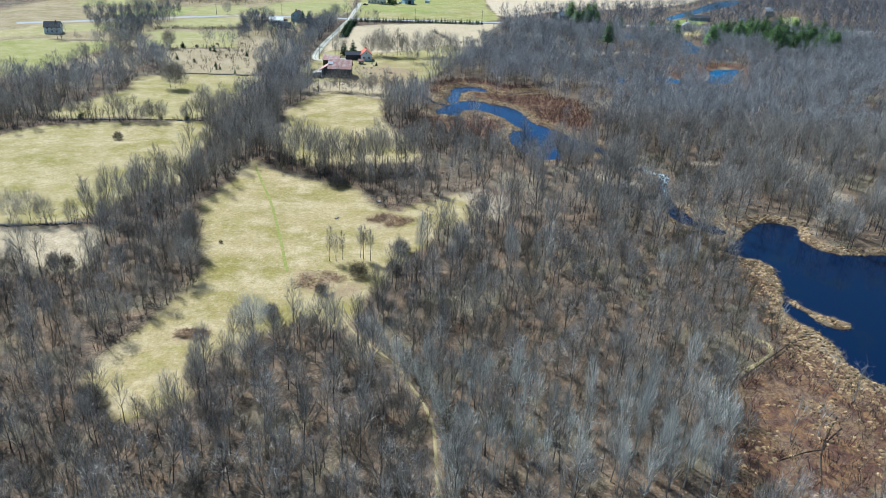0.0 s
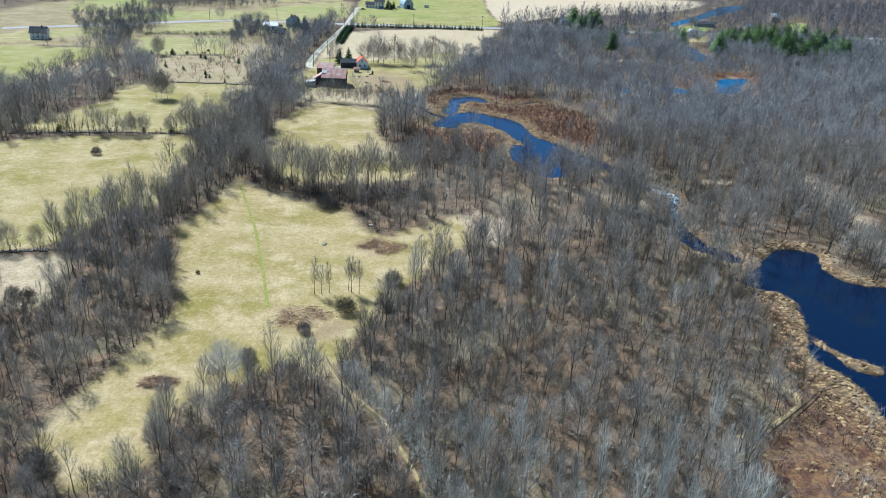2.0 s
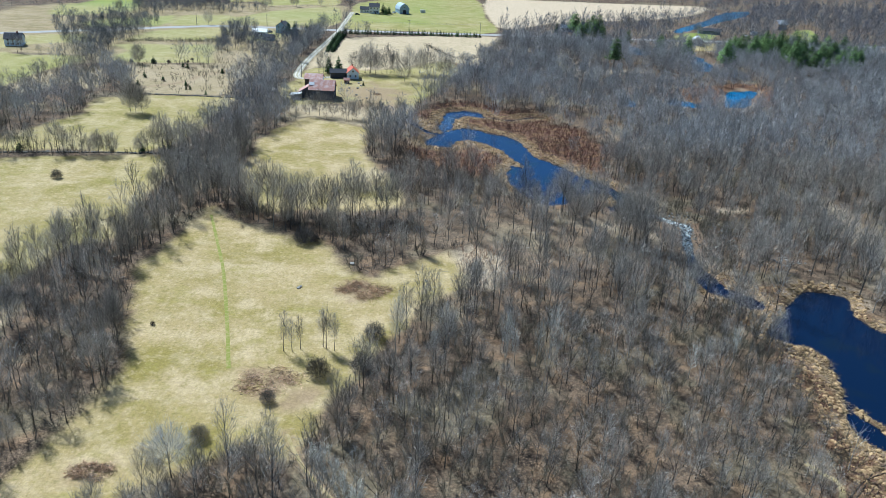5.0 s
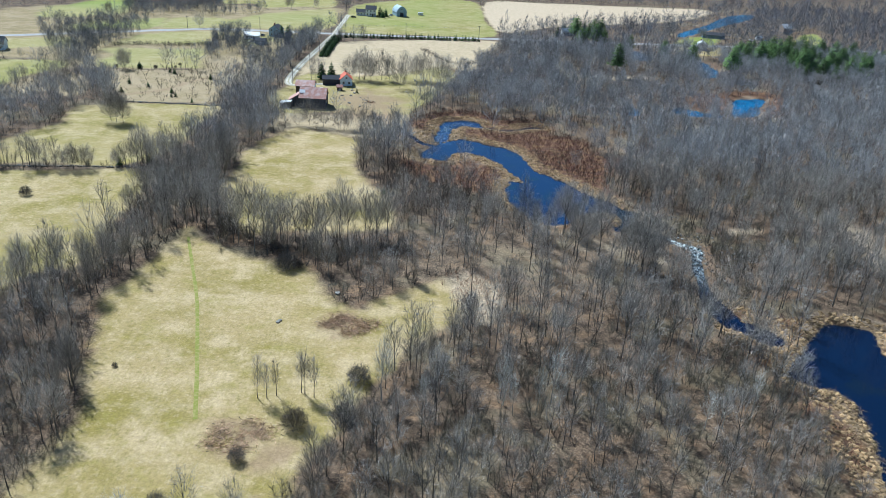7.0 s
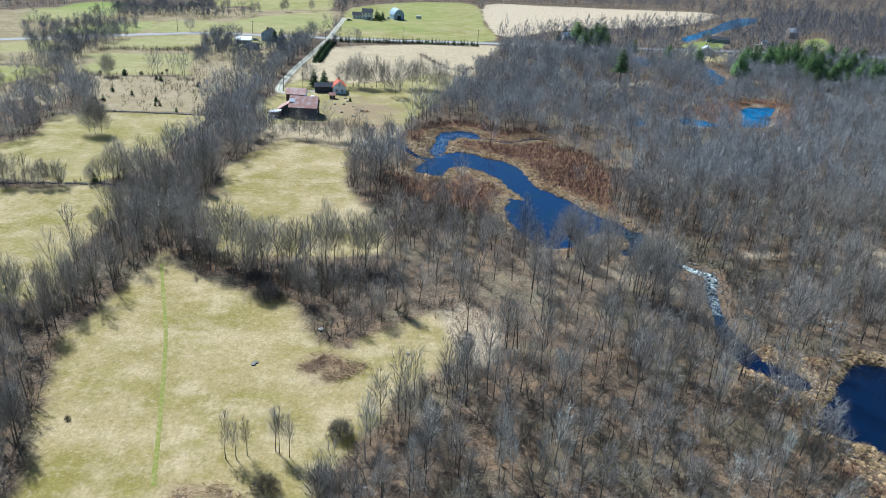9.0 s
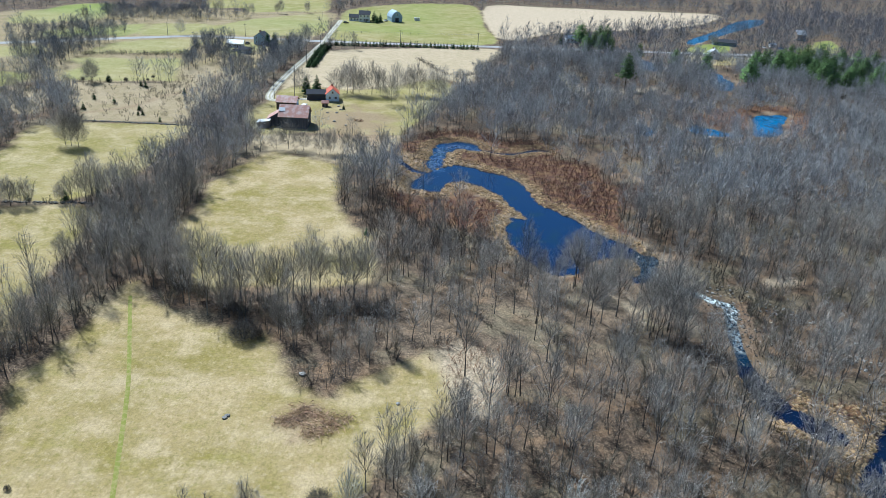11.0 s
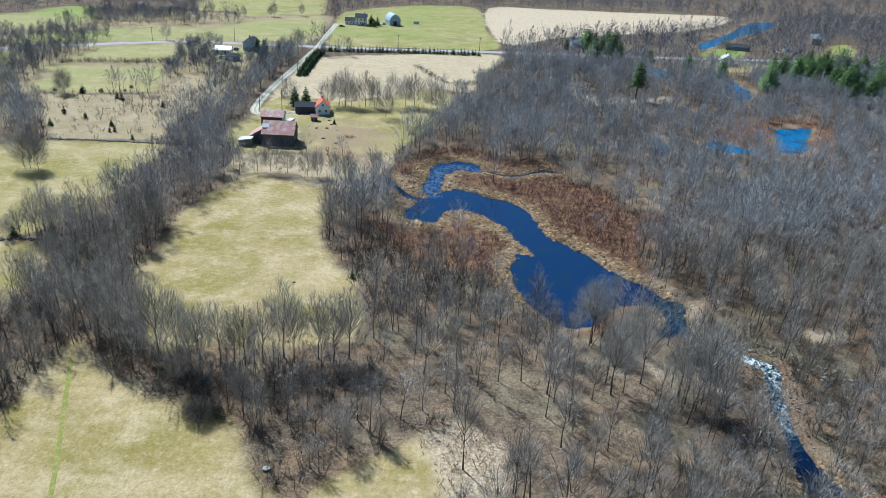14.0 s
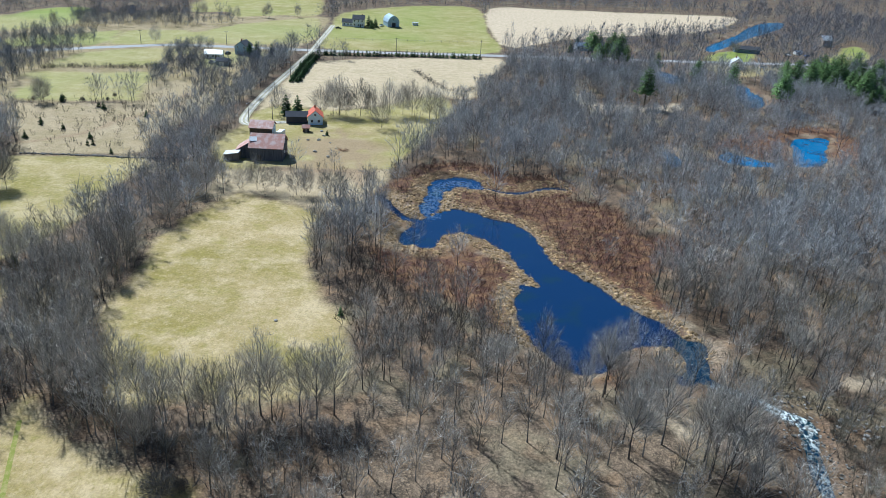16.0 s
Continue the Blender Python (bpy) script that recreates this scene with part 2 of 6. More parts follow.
    "brake": [(-20.4, 333.6), (-14.2, 336.4), (-7.5, 322.3), (-1.3, 314.2), (8.4, 309.9), (17.4, 300.8), (25.6, 291.4), (32, 284.3), (27.2, 281.8), (15.9, 286.9), (1.6, 289.4), (-8.4, 283.9), (-12.5, 292.1), (-17.1, 306.4)],
    "open_wood": [(-7.6, 268.9), (9.1, 276.2), (31.4, 278.8), (56.6, 277.1), (61.9, 266.6), (58.9, 254.7), (51.2, 239.7), (6.6, 235.8), (-6.3, 245.9)],
    "inlet_pool": [(-3.3, 369.5), (-2.3, 384.3), (-0.2, 395.7), (6.4, 401.9), (14.4, 399.9), (17.8, 391.7), (13.9, 390.4), (8.1, 392.1), (5.2, 386.4), (3.9, 377.5), (2.1, 367.6), (-0.7, 364.2)],
}
LINES = {
    "road": [(-290, 518), (-261, 538), (-240, 553), (-206, 579), (-167, 604), (-136, 612), (-102, 617), (-84, 619), (-34, 628), (20, 642), (76, 652), (134, 663), (195, 677), (238, 686), (311, 699), (418, 719)],
    "lane": [(-89, 723), (-87, 675), (-84, 619), (-84, 597), (-84, 543), (-84, 504), (-83, 472), (-81, 454), (-77, 448), (-71, 452), (-61, 456)],
    "trail_near": [(-22.4, 163.5), (-18.2, 155.8), (-12.7, 149.3), (-8.2, 144), (-4.4, 136.8), (-1.4, 130.2), (0.1, 124), (0.8, 115.6), (1.3, 109.1)],
    "trail_marsh": [(55.1, 145.3), (57.1, 146.5), (63.2, 150.1), (67.4, 153.2), (70.6, 156.8), (71.2, 160.1), (69.6, 162.0), (67.8, 164.4)],
    "trail_far": [(71.7, 401.9), (71.6, 375.9), (75.8, 364.4), (82.2, 357.2), (91, 344.1), (96.1, 333), (97, 321), (91.9, 305.6)],
    "trail_top": [(68.1, 554.7), (68.1, 538.9), (69.6, 524.7), (71.9, 513.8), (73.2, 504.3)],
    "mown_strip": [(-65.2, 258), (-58.4, 241.2), (-52.2, 225.7), (-46.3, 208.4), (-41.7, 194.1), (-38, 182.1)],
    "creek": [(62.4, 298.8), (61.3, 293.0), (60.6, 287.0), (63.2, 283.9), (66.8, 282.0), (70.8, 278.2), (73.4, 275.9), (76.6, 273.2), (75.2, 268.1), (73.5, 260.1), (72.3, 252.7), (71.2, 245.8), (71.4, 240.8), (71.8, 234.9), (73.4, 230.6), (76.3, 228.2), (80.2, 224.0)],
    "inlet_a": [(-15.9, 378.3), (-11.8, 369.7), (-7.2, 362.2), (-2.8, 359.9)],
    "inlet_b": [(45.9, 396.2), (39.2, 396.6), (28.1, 389.3), (16.9, 392.7)],
    "braid": [(16.8, 391.5), (11.6, 395.7), (5.5, 395.1), (2.4, 388.6), (0.9, 379.5), (-0.5, 371), (1.9, 364.7)],
    "track_yard": [(-41, 450), (-34, 432), (-28, 415.3), (-24, 385.8)],
    "hedge_mid": [(-198.6, 523.8), (-191.3, 529.2), (-170.2, 533.5), (-155.4, 540.1), (-148.6, 544.0)],
    "scrub_track": [(-145.8, 406.9), (-138.9, 415.0), (-132.1, 422.7), (-128.3, 438.2), (-122.1, 450.4), (-115.3, 463.6), (-115.8, 482.1), (-118.9, 498.3)],
    "brook": [(-278.5, 620.0), (-261.5, 627.7), (-241.1, 637.0), (-221.8, 650.8), (-203.8, 661.7), (-180.9, 672.2), (-169.3, 697.0), (-159.6, 719.6), (-145.9, 748.9), (-124.8, 752.9)],
    "rock_channel": [(76.4, 281.3), (79.5, 277), (82.5, 273.5), (86.5, 270.5), (90, 269), (95.1, 265.1), (97.8, 257.9), (97.9, 245.7)],
    "ditch_long": [(60.2, 146.1), (66.7, 152.1), (72.0, 156.9), (76.6, 161.0), (83.3, 164.2)],
    "ditch": [(62.6, 113.7), (67.5, 125.2), (74.7, 135.2)],
}
SPOTS = {
    "row": [(-49.4, 261.8), (-45.5, 261.1), (-40.6, 260), (-36.5, 259.7), (-31.7, 260.1), (-28.7, 261.7), (-25, 264), (-22.7, 262.8), (-18.3, 264.7), (-15, 263.5), (-12.1, 265.4)],
    "yard_row": [(-59.2, 374.6), (-54.9, 375.4), (-49.1, 375), (-41.8, 372.8), (-38.8, 373.9), (-32.8, 374.6), (-28.2, 373.4), (-19.6, 380.2), (-72.3, 347.1), (-72.3, 368.4), (-73.1, 370.8), (-69.7, 376.7), (-68.7, 379.5)],
    "hay_row": [(-69, 466), (-52, 469), (-44, 471), (-41, 470), (-35, 473), (-24, 456), (-23, 476), (-17, 479), (-13, 479), (-5, 476), (-2, 477), (-47, 473), (-31, 473)],
    "left_hedge": [(-122.7, 303.5), (-121.8, 307), (-115, 306.1), (-107.1, 309.9), (-106.5, 312.3), (-102.3, 316.7), (-98.6, 316.9), (-96.2, 319.1), (-119.1, 305.3), (-128.9, 303.3)],
    "left_hedge_near": [(-112.3, 203.8), (-107.5, 202.5), (-100.9, 203.4), (-92.7, 206.5), (-117.5, 203.5), (-87, 207.7)],
    "upper_lone": [(-129.5, 362.4), (-132.2, 363.5), (-126.5, 361.5)],
    "grove": [(-28.8, 189.4), (-27.1, 189.5), (-25.6, 190.6), (-21.2, 192.1), (-18.6, 190.8), (-20.5, 191.7)],
    "far_lone": [(-168, 461), (-168, 460), (-177, 608), (-241, 657), (-254, 638), (-144, 740), (-141, 741), (-122, 754), (-187, 728), (-163, 733), (185, 750), (166, 748), (150, 736), (154, 725), (210, 722), (205, 716)],
    "near_big": [(-38.1, 151.5)],
    "snag": [(78.7, 146.8), (54.8, 126.8), (68.6, 129.3), (80.1, 139.9), (74.6, 163.4), (63, 127.5)],
    "oak": [(40, 259.1), (53.2, 259.7), (39, 277.8), (46.7, 263.5), (57.8, 258.8)],
    "spruce": [(-66, 466), (-60, 461), (-63, 729), (-60, 722), (-58, 729), (-102, 589), (-122, 602), (-110, 586), (-115, 589), (82, 674), (92, 713), (109, 714), (107, 683), (258, 689)],
    "cedar": [(-143.3, 458.8), (-161.8, 465.7), (-153.4, 431.8), (-165.3, 436.4), (-141.8, 425.8), (-127.1, 416.4), (-119.3, 449.4), (-122.8, 409.5), (-146.0, 304.0), (-116.7, 310.1), (-106.8, 312.1), (-98.5, 315.6), (-161, 463), (-140, 456), (-112.6, 401.1), (-16.6, 300.7), (-44, 440), (-148.7, 412), (-152, 429), (-127.5, 417.2), (-119, 448), (-124.4, 408.5)],
    "pine_iso": [(92, 646), (93, 631), (101, 645), (103, 627), (109, 643), (109, 624), (100, 525), (93, 619), (144, 591), (156, 566), (171, 535), (174, 542), (126, 613), (93, 667), (108, 664)],
    "pine_wood": [(199, 589), (213, 616), (212, 600), (218, 594), (225, 620), (213, 572), (226, 604), (226, 589), (241, 617), (226, 576), (243, 602), (222, 555), (241, 587), (228, 551), (244, 581), (231, 546), (244, 567), (243, 555), (263, 586), (259, 614), (267, 609), (252, 628), (254, 558), (281, 613), (270, 575), (268, 562), (291, 601)],
    "bush": [(-121.3, 280.4), (-58.5, 196.6), (-35.4, 243.6), (-12.1, 184.7), (-11, 197)],
    "bush2": [(-60.1, 127.5), (-62.6, 128.9), (-90.5, 179.6), (-94, 179.8), (-36.8, 160.9), (-27.9, 172.3), (-20.4, 181.9), (-32.7, 244.6)],
    "stone": [(-31.5, 217), (-31.2, 217.7), (-30.1, 296.5), (-1.3, 224.3), (-20.7, 231.8)],
    "yard_stone": [(-46, 433), (-45, 439), (-50, 432), (-39, 412.9), (-44.6, 417.8), (-47, 445), (-41, 430)],
    "poles": [(-78, 451), (-70, 458), (-77, 491), (-80, 538), (-82, 593), (-34, 635), (20, 648), (-137, 618), (-183, 601), (77, 661), (136, 670)],
    "cars": [(-128, 590), (187, 664), (187, 653), (210, 664), (266, 727), (-128, 562), (252, 726), (-83, 711), (-54, 736)],
    "scrubs": [(-169, 443), (-160, 433), (-159, 442), (-151, 439), (-152, 448), (-138, 430), (-143, 450), (-125, 421), (-129, 441), (-132, 458), (-127, 455), (-147.7, 416), (-144, 421), (-131.5, 412.5), (-125, 414.1), (-118, 419.4), (-116, 436), (-111, 445), (-109, 460), (-113, 479), (-122, 481), (-123, 465), (-162, 424), (-112, 490), (-106, 465), (-134, 448), (-139, 438), (-110.8, 417.4), (-107, 426), (-129.6, 404.6), (-135.8, 403.1), (-147.9, 405.1)],
    "pasture_bush": [(-196, 525), (-188, 527), (-185, 531), (-181, 531), (-175, 532), (-173, 539), (-161, 537), (-157, 541), (-154, 545), (-148, 541), (-145, 471), (-145, 478), (-154, 467), (-164, 469), (-173, 463)],
    "hay_brush": [(-18, 573), (-15, 568), (-12, 563), (-10, 556), (-7, 550), (-5, 544), (-2, 539), (1, 536), (4, 534), (7, 534), (11, 535), (15, 540)],
}
ROWS_OF = {
    "spruce_road": [(-78.2, 605), (-52.8, 610.7), (-15.6, 620.7), (21.3, 626.5)],
    "spruce_lane": [(-77.5, 527.5), (-77.8, 538.3), (-79.5, 564.7), (-80.4, 602.3)],
    "wall_upper": [(-141.1, 394.7), (-119.9, 396.9), (-101.1, 398.5), (-86.7, 402.3)],
    "fence_far": [(-166.1, 686.8), (-155, 718.3), (-132, 745.5), (-108.8, 774.2)],
    "wall_left": [(-161.6, 298), (-134, 305.4), (-97.6, 311.1)],
    "wall_near": [(-126.6, 198.3), (-107.6, 202.1), (-88.9, 206.6)],
    "ditch_b": [(68.7, 152.7), (74.3, 158.1), (79.6, 163.9), (83.2, 165.3)],
    "ditch_c": [(58.9, 122), (64.6, 124.6), (67.8, 125.6), (69.9, 128.1), (74.1, 131.9)],
    "fence_farm": [(-85.7, 663.6), (-56.6, 668.6), (-14.9, 678.7), (26.5, 693.3)],
}


# ---- small mathematics of the plan ----
def smooth_loop(pts, n=4, closed=True):
    """A rounded curve through the corners of an outline or a line."""
    p = np.array(pts, float)
    k = len(p)
    out = []
    for i in range(k if closed else k - 1):
        a, b, c, d = (p[(i + j - 1) % k] if closed else p[min(max(i + j - 1, 0), k - 1)] for j in range(4))
        for t in np.arange(n) / n:
            out.append(0.5 * (2 * b + (c - a) * t + (2 * a - 5 * b + 4 * c - d) * t * t + (3 * b - a - 3 * c + d) * t ** 3))
    if not closed:
        out.append(p[-1])
    return np.array(out)


def segment_distance(x, y, a, b):
    d = b - a
    t = np.clip(((x - a[0]) * d[0] + (y - a[1]) * d[1]) / max(d @ d, 1e-9), 0, 1)
    return np.hypot(x - a[0] - t * d[0], y - a[1] - t * d[1])


def area_distance(x, y, loop, reach=25.0):
    """Distance to an outline: negative inside, capped at reach outside."""
    out = np.full(x.shape, reach)
    lo, hi = loop.min(0) - reach, loop.max(0) + reach
    m = (x > lo[0]) & (x < hi[0]) & (y > lo[1]) & (y < hi[1])
    if not m.any():
        return out
    px, py = x[m], y[m]
    dist, inside = np.full(px.shape, 1e9), np.zeros(px.shape, bool)
    for a, b in zip(loop, np.roll(loop, -1, 0)):
        dist = np.minimum(dist, segment_distance(px, py, a, b))
        if a[1] != b[1]:
            inside ^= ((a[1] > py) != (b[1] > py)) & (px < (b[0] - a[0]) * (py - a[1]) / (b[1] - a[1]) + a[0])
    out[m] = np.minimum(np.where(inside, -dist, dist), reach)
    return out


def line_distance(x, y, line, reach=25.0):
    out = np.full(x.shape, reach)
    lo, hi = line.min(0) - reach, line.max(0) + reach
    m = (x > lo[0]) & (x < hi[0]) & (y > lo[1]) & (y < hi[1])
    for a, b in zip(line[:-1], line[1:]):
        out[m] = np.minimum(out[m], segment_distance(x[m], y[m], a, b))
    return out


def value_noise(x, y, size, seed=0):
    """Smooth noise from 0 to 1 with lumps of the given size."""
    u, v = x / size + 131.7 * seed, y / size - 57.3 * seed
    i, j = np.floor(u), np.floor(v)
    f, g = u - i, v - j
    f, g = f * f * (3 - 2 * f), g * g * (3 - 2 * g)
    h = lambda a, b: np.modf(np.abs(np.sin(a * 127.1 + b * 311.7 + seed * 7.13) * 43758.5453))[0]
    return (h(i, j) * (1 - f) + h(i + 1, j) * f) * (1 - g) + (h(i, j + 1) * (1 - f) + h(i + 1, j + 1) * f) * g


def ramp(v, a, b):
    t = np.clip((v - a) / (b - a), 0, 1)
    return t * t * (3 - 2 * t)


LOOPS = {k: smooth_loop(v) for k, v in AREAS.items()}
PATHS = {k: smooth_loop(v, 5, False) for k, v in (*LINES.items(), *ROWS_OF.items())}
PONDS = ["inlet_pool", "pond", "pond_low", "pool_a", "pool_b", "pool_c", "river_a", "river_b", "river_c"]
CREEKS = {"creek": 1.5, "inlet_a": 1.7, "inlet_b": 0.9}
MEADOWS = ["meadow_near", "meadow_mid", "meadow_left", "meadow_upper", "pasture_wide", "pasture_a", "pasture_b", "pasture_c", "pasture_d", "pasture_e", "pasture_f", "scrub_west", "pasture_g", "lawn_west", "lawn_a", "lawn_b", "lawn_c", "lawn_d",
           "farm_field", "hay_field", "stubble_field", "yard", "scrub", "brushy_meadow", "bank"]
MARSHES = ["marsh_head", "marsh_pool", "marsh_east", "marsh_west", "marsh_inlet", "marsh_near", "marsh_creek", "outlet_isle", "isle"]
CLEARINGS = ["sand_patch", "gold_bank", "gold_slope", "clearing_d", "clearing_a", "clearing_b", "clearing_c"]


def wiggle(x, y, big=1.2, small=0.7):
    return (value_noise(x, y, 7, 3) - 0.5) * 2 * big + (value_noise(x, y, 2.2, 5) - 0.5) * 2 * small


def water_distance(x, y, reach=25.0):
    d = np.full(x.shape, reach)
    for k in PONDS:
        d = np.minimum(d, area_distance(x, y, LOOPS[k], reach))
    wave = wiggle(x, y, 0.8, 0.7)
    d = d + wave
    for k, w in CREEKS.items():
        wider = 1.7 * ramp(-y, -248, -238) + 1.5 * ramp(y, 284, 290) if k == "creek" else 0.0
        d = np.minimum(d, line_distance(x, y, PATHS[k], reach) - w - wider + 0.5 * wave)
    for k in ("isle", "outlet_isle"):
        d = np.maximum(d, -area_distance(x, y, LOOPS[k], reach) - wiggle(x, y, 0.3, 0.4))
    return d


def land_height(x, y, wet=None):
    if wet is None:
        wet = water_distance(x, y)
    h = 0.35 * (value_noise(x, y, 45, 1) - 0.5) + 0.25 * (value_noise(x, y, 14, 2) - 0.5)
    bank = ramp(wet, -3.2, 3.0)
    return h * bank + 0.25 - 1.45 * (1 - bank) + 0.02


WATER = -0.42

# ---- materials ----
def material(name, rough=0.9, metal=0.0):
    m = bpy.data.materials.new(name)
    m.use_nodes = True
    b = m.node_tree.nodes["Principled BSDF"]
    b.inputs["Roughness"].default_value, b.inputs["Metallic"].default_value = rough, metal
    b.inputs["Specular IOR Level"].default_value = 0.25
    return m, m.node_tree.nodes, m.node_tree.links, b


def rgb(c):
    return (c[0], c[1], c[2], 1.0)


class Nodes:
    """Short hand for node trees."""

    def __init__(self, name, rough=0.9, metal=0.0):
        self.mat, self.n, self.l, self.bsdf = material(name, rough, metal)
        self.geo = self.n.new("ShaderNodeNewGeometry")
        self.pos = self.geo.outputs["Position"]

    def noise(self, scale, detail=3.0, rough=0.55, vec=None):
        t = self.n.new("ShaderNodeTexNoise")
        t.inputs["Scale"].default_value, t.inputs["Detail"].default_value, t.inputs["Roughness"].default_value = scale, detail, rough
        self.l.new(vec or self.pos, t.inputs["Vector"])
        return t.outputs["Fac"]

    def stretch(self, sx, sy, sz=1.0, turn=0.0, vec=None):
        m = self.n.new("ShaderNodeMapping")
        m.inputs["Scale"].default_value, m.inputs["Rotation"].default_value = (sx, sy, sz), (0, 0, turn)
        self.l.new(vec or self.pos, m.inputs["Vector"])
        return m.outputs[0]

    def steps(self, fac, a, b, lo=0.0, hi=1.0):
        m = self.n.new("ShaderNodeMapRange")
        m.interpolation_type = "SMOOTHSTEP"
        for i, v in enumerate((a, b, lo, hi)):
            m.inputs[i + 1].default_value = v
        self.l.new(fac, m.inputs[0])
        return m.outputs[0]

    def mix(self, fac, a, b, kind="MIX"):
        m = self.n.new("ShaderNodeMix")
        m.data_type, m.blend_type = "RGBA", kind
        for sock, v in ((m.inputs[0], fac), (m.inputs[6], a), (m.inputs[7], b)):
            if isinstance(v, (int, float)):
                sock.default_value = v
            elif isinstance(v, tuple):
                sock.default_value = rgb(v)
            else:
                self.l.new(v, sock)
        return m.outputs[2]

    def math(self, op, a, b=0.0):
        m = self.n.new("ShaderNodeMath")
        m.operation, m.use_clamp = op, True
        for sock, v in ((m.inputs[0], a), (m.inputs[1], b)):
            if isinstance(v, (int, float)):
                sock.default_value = v
            else:
                self.l.new(v, sock)
        return m.outputs[0]

    def attribute(self, name):
        a = self.n.new("ShaderNodeAttribute")
        a.attribute_name = name
        return a

    def bump(self, fac, strength=0.5, distance=0.1):
        b = self.n.new("ShaderNodeBump")
        b.inputs["Strength"].default_value, b.inputs["Distance"].default_value = strength, distance
        self.l.new(fac, b.inputs["Height"])
        self.l.new(b.outputs[0], self.bsdf.inputs["Normal"])

    def done(self, colour):
        if isinstance(colour, tuple):
            self.bsdf.inputs["Base Color"].default_value = rgb(colour)
        else:
            self.l.new(colour, self.bsdf.inputs["Base Color"])
        return self.mat


def land_material():
    k = Nodes("land", 0.95)
    cover, more = k.attribute("cover"), k.attribute("more")
    split = [k.n.new("ShaderNodeSeparateColor") for _ in range(2)]
    k.l.new(cover.outputs["Color"], split[0].inputs[0])
    k.l.new(more.outputs["Color"], split[1].inputs[0])
    grass, marsh, dry = split[0].outputs
    green, dirt, mud = split[1].outputs
    fine, mid, big = k.noise(2.6, 4), k.noise(0.35, 4), k.noise(0.045, 4, 0.6)
    blade = k.noise(1.0, 4, 0.7, k.stretch(2.2, 0.7, 1, 0.5))
    litter = k.mix(k.steps(mid, 0.35, 0.65), (0.055, 0.039, 0.028), (0.145, 0.10, 0.066))
    litter = k.mix(k.steps(fine, 0.45, 0.75), litter, (0.26, 0.185, 0.115))
    litter = k.mix(k.steps(k.noise(0.16, 5, 0.6), 0.50, 0.64, 0, 0.5), litter, (0.27, 0.168, 0.092))
    litter = k.mix(k.steps(big, 0.5, 0.62, 0, 0.4), litter, (0.25, 0.215, 0.13))
    sward = k.mix(k.steps(big, 0.34, 0.64), (0.265, 0.21, 0.056), (0.395, 0.297, 0.137))
    patchy = k.noise(0.10, 6, 0.65)
    sward = k.mix(k.steps(patchy, 0.43, 0.68, 0, 0.75), sward, (0.54, 0.415, 0.245))
    tussock = k.noise(0.75, 6, 0.7)
    sward = k.mix(k.steps(tussock, 0.52, 0.64, 0, 0.38), sward, (0.58, 0.455, 0.27))
    sward = k.mix(k.steps(tussock, 0.46, 0.35, 0, 0.45), sward, (0.20, 0.18, 0.045))
    drift = k.noise(0.16, 5, 0.6, k.stretch(0.7, 1.0, 1, 0.25))
    sward = k.mix(k.steps(drift, 0.50, 0.70, 0, 0.35), sward, (0.53, 0.42, 0.255))
    sward = k.mix(k.steps(drift, 0.46, 0.32, 0, 0.4), sward, (0.27, 0.235, 0.05))
    sward = k.mix(k.steps(blade, 0.48, 0.72, 0, 0.45), sward, (0.215, 0.182, 0.042))
    sward = k.mix(k.steps(fine, 0.60, 0.80, 0, 0.35), sward, (0.60, 0.48, 0.29))
    sward = k.mix(green, sward, k.mix(mid, (0.19, 0.255, 0.04), (0.28, 0.305, 0.07)))
    straw = k.mix(k.steps(mid, 0.3, 0.7), (0.48, 0.375, 0.245), (0.62, 0.49, 0.34))
    straw = k.mix(k.steps(blade, 0.5, 0.8, 0, 0.4), straw, (0.38, 0.31, 0.18))
    sedge = k.mix(k.steps(mid, 0.38, 0.60), (0.21, 0.115, 0.055), (0.10, 0.048, 0.032))
    sedge = k.mix(k.steps(fine, 0.58, 0.78, 0, 0.5), sedge, (0.36, 0.25, 0.12))
    soil = k.mix(fine, (0.37, 0.265, 0.155), (0.25, 0.165, 0.10))
    col = k.mix(grass, litter, sward)
    col = k.mix(dry, col, straw)
    col = k.mix(marsh, col, sedge)
    col = k.mix(dirt, col, soil)
    col = k.mix(mud, col, k.mix(fine, (0.045, 0.03, 0.018), (0.09, 0.062, 0.035)))
    grain = k.noise(1.9, 9, 0.78)
    calm = k.steps(grass, 0.0, 1.0, 1.0, 0.36)
    col = k.mix(calm, col, k.steps(grain, 0.36, 0.64, 0.5, 1.42), "MULTIPLY")
    k.bump(k.math("ADD", k.math("MULTIPLY", fine, 0.6), k.math("MULTIPLY", blade, 0.4)), 0.4, 0.2)
    return k.done(col)


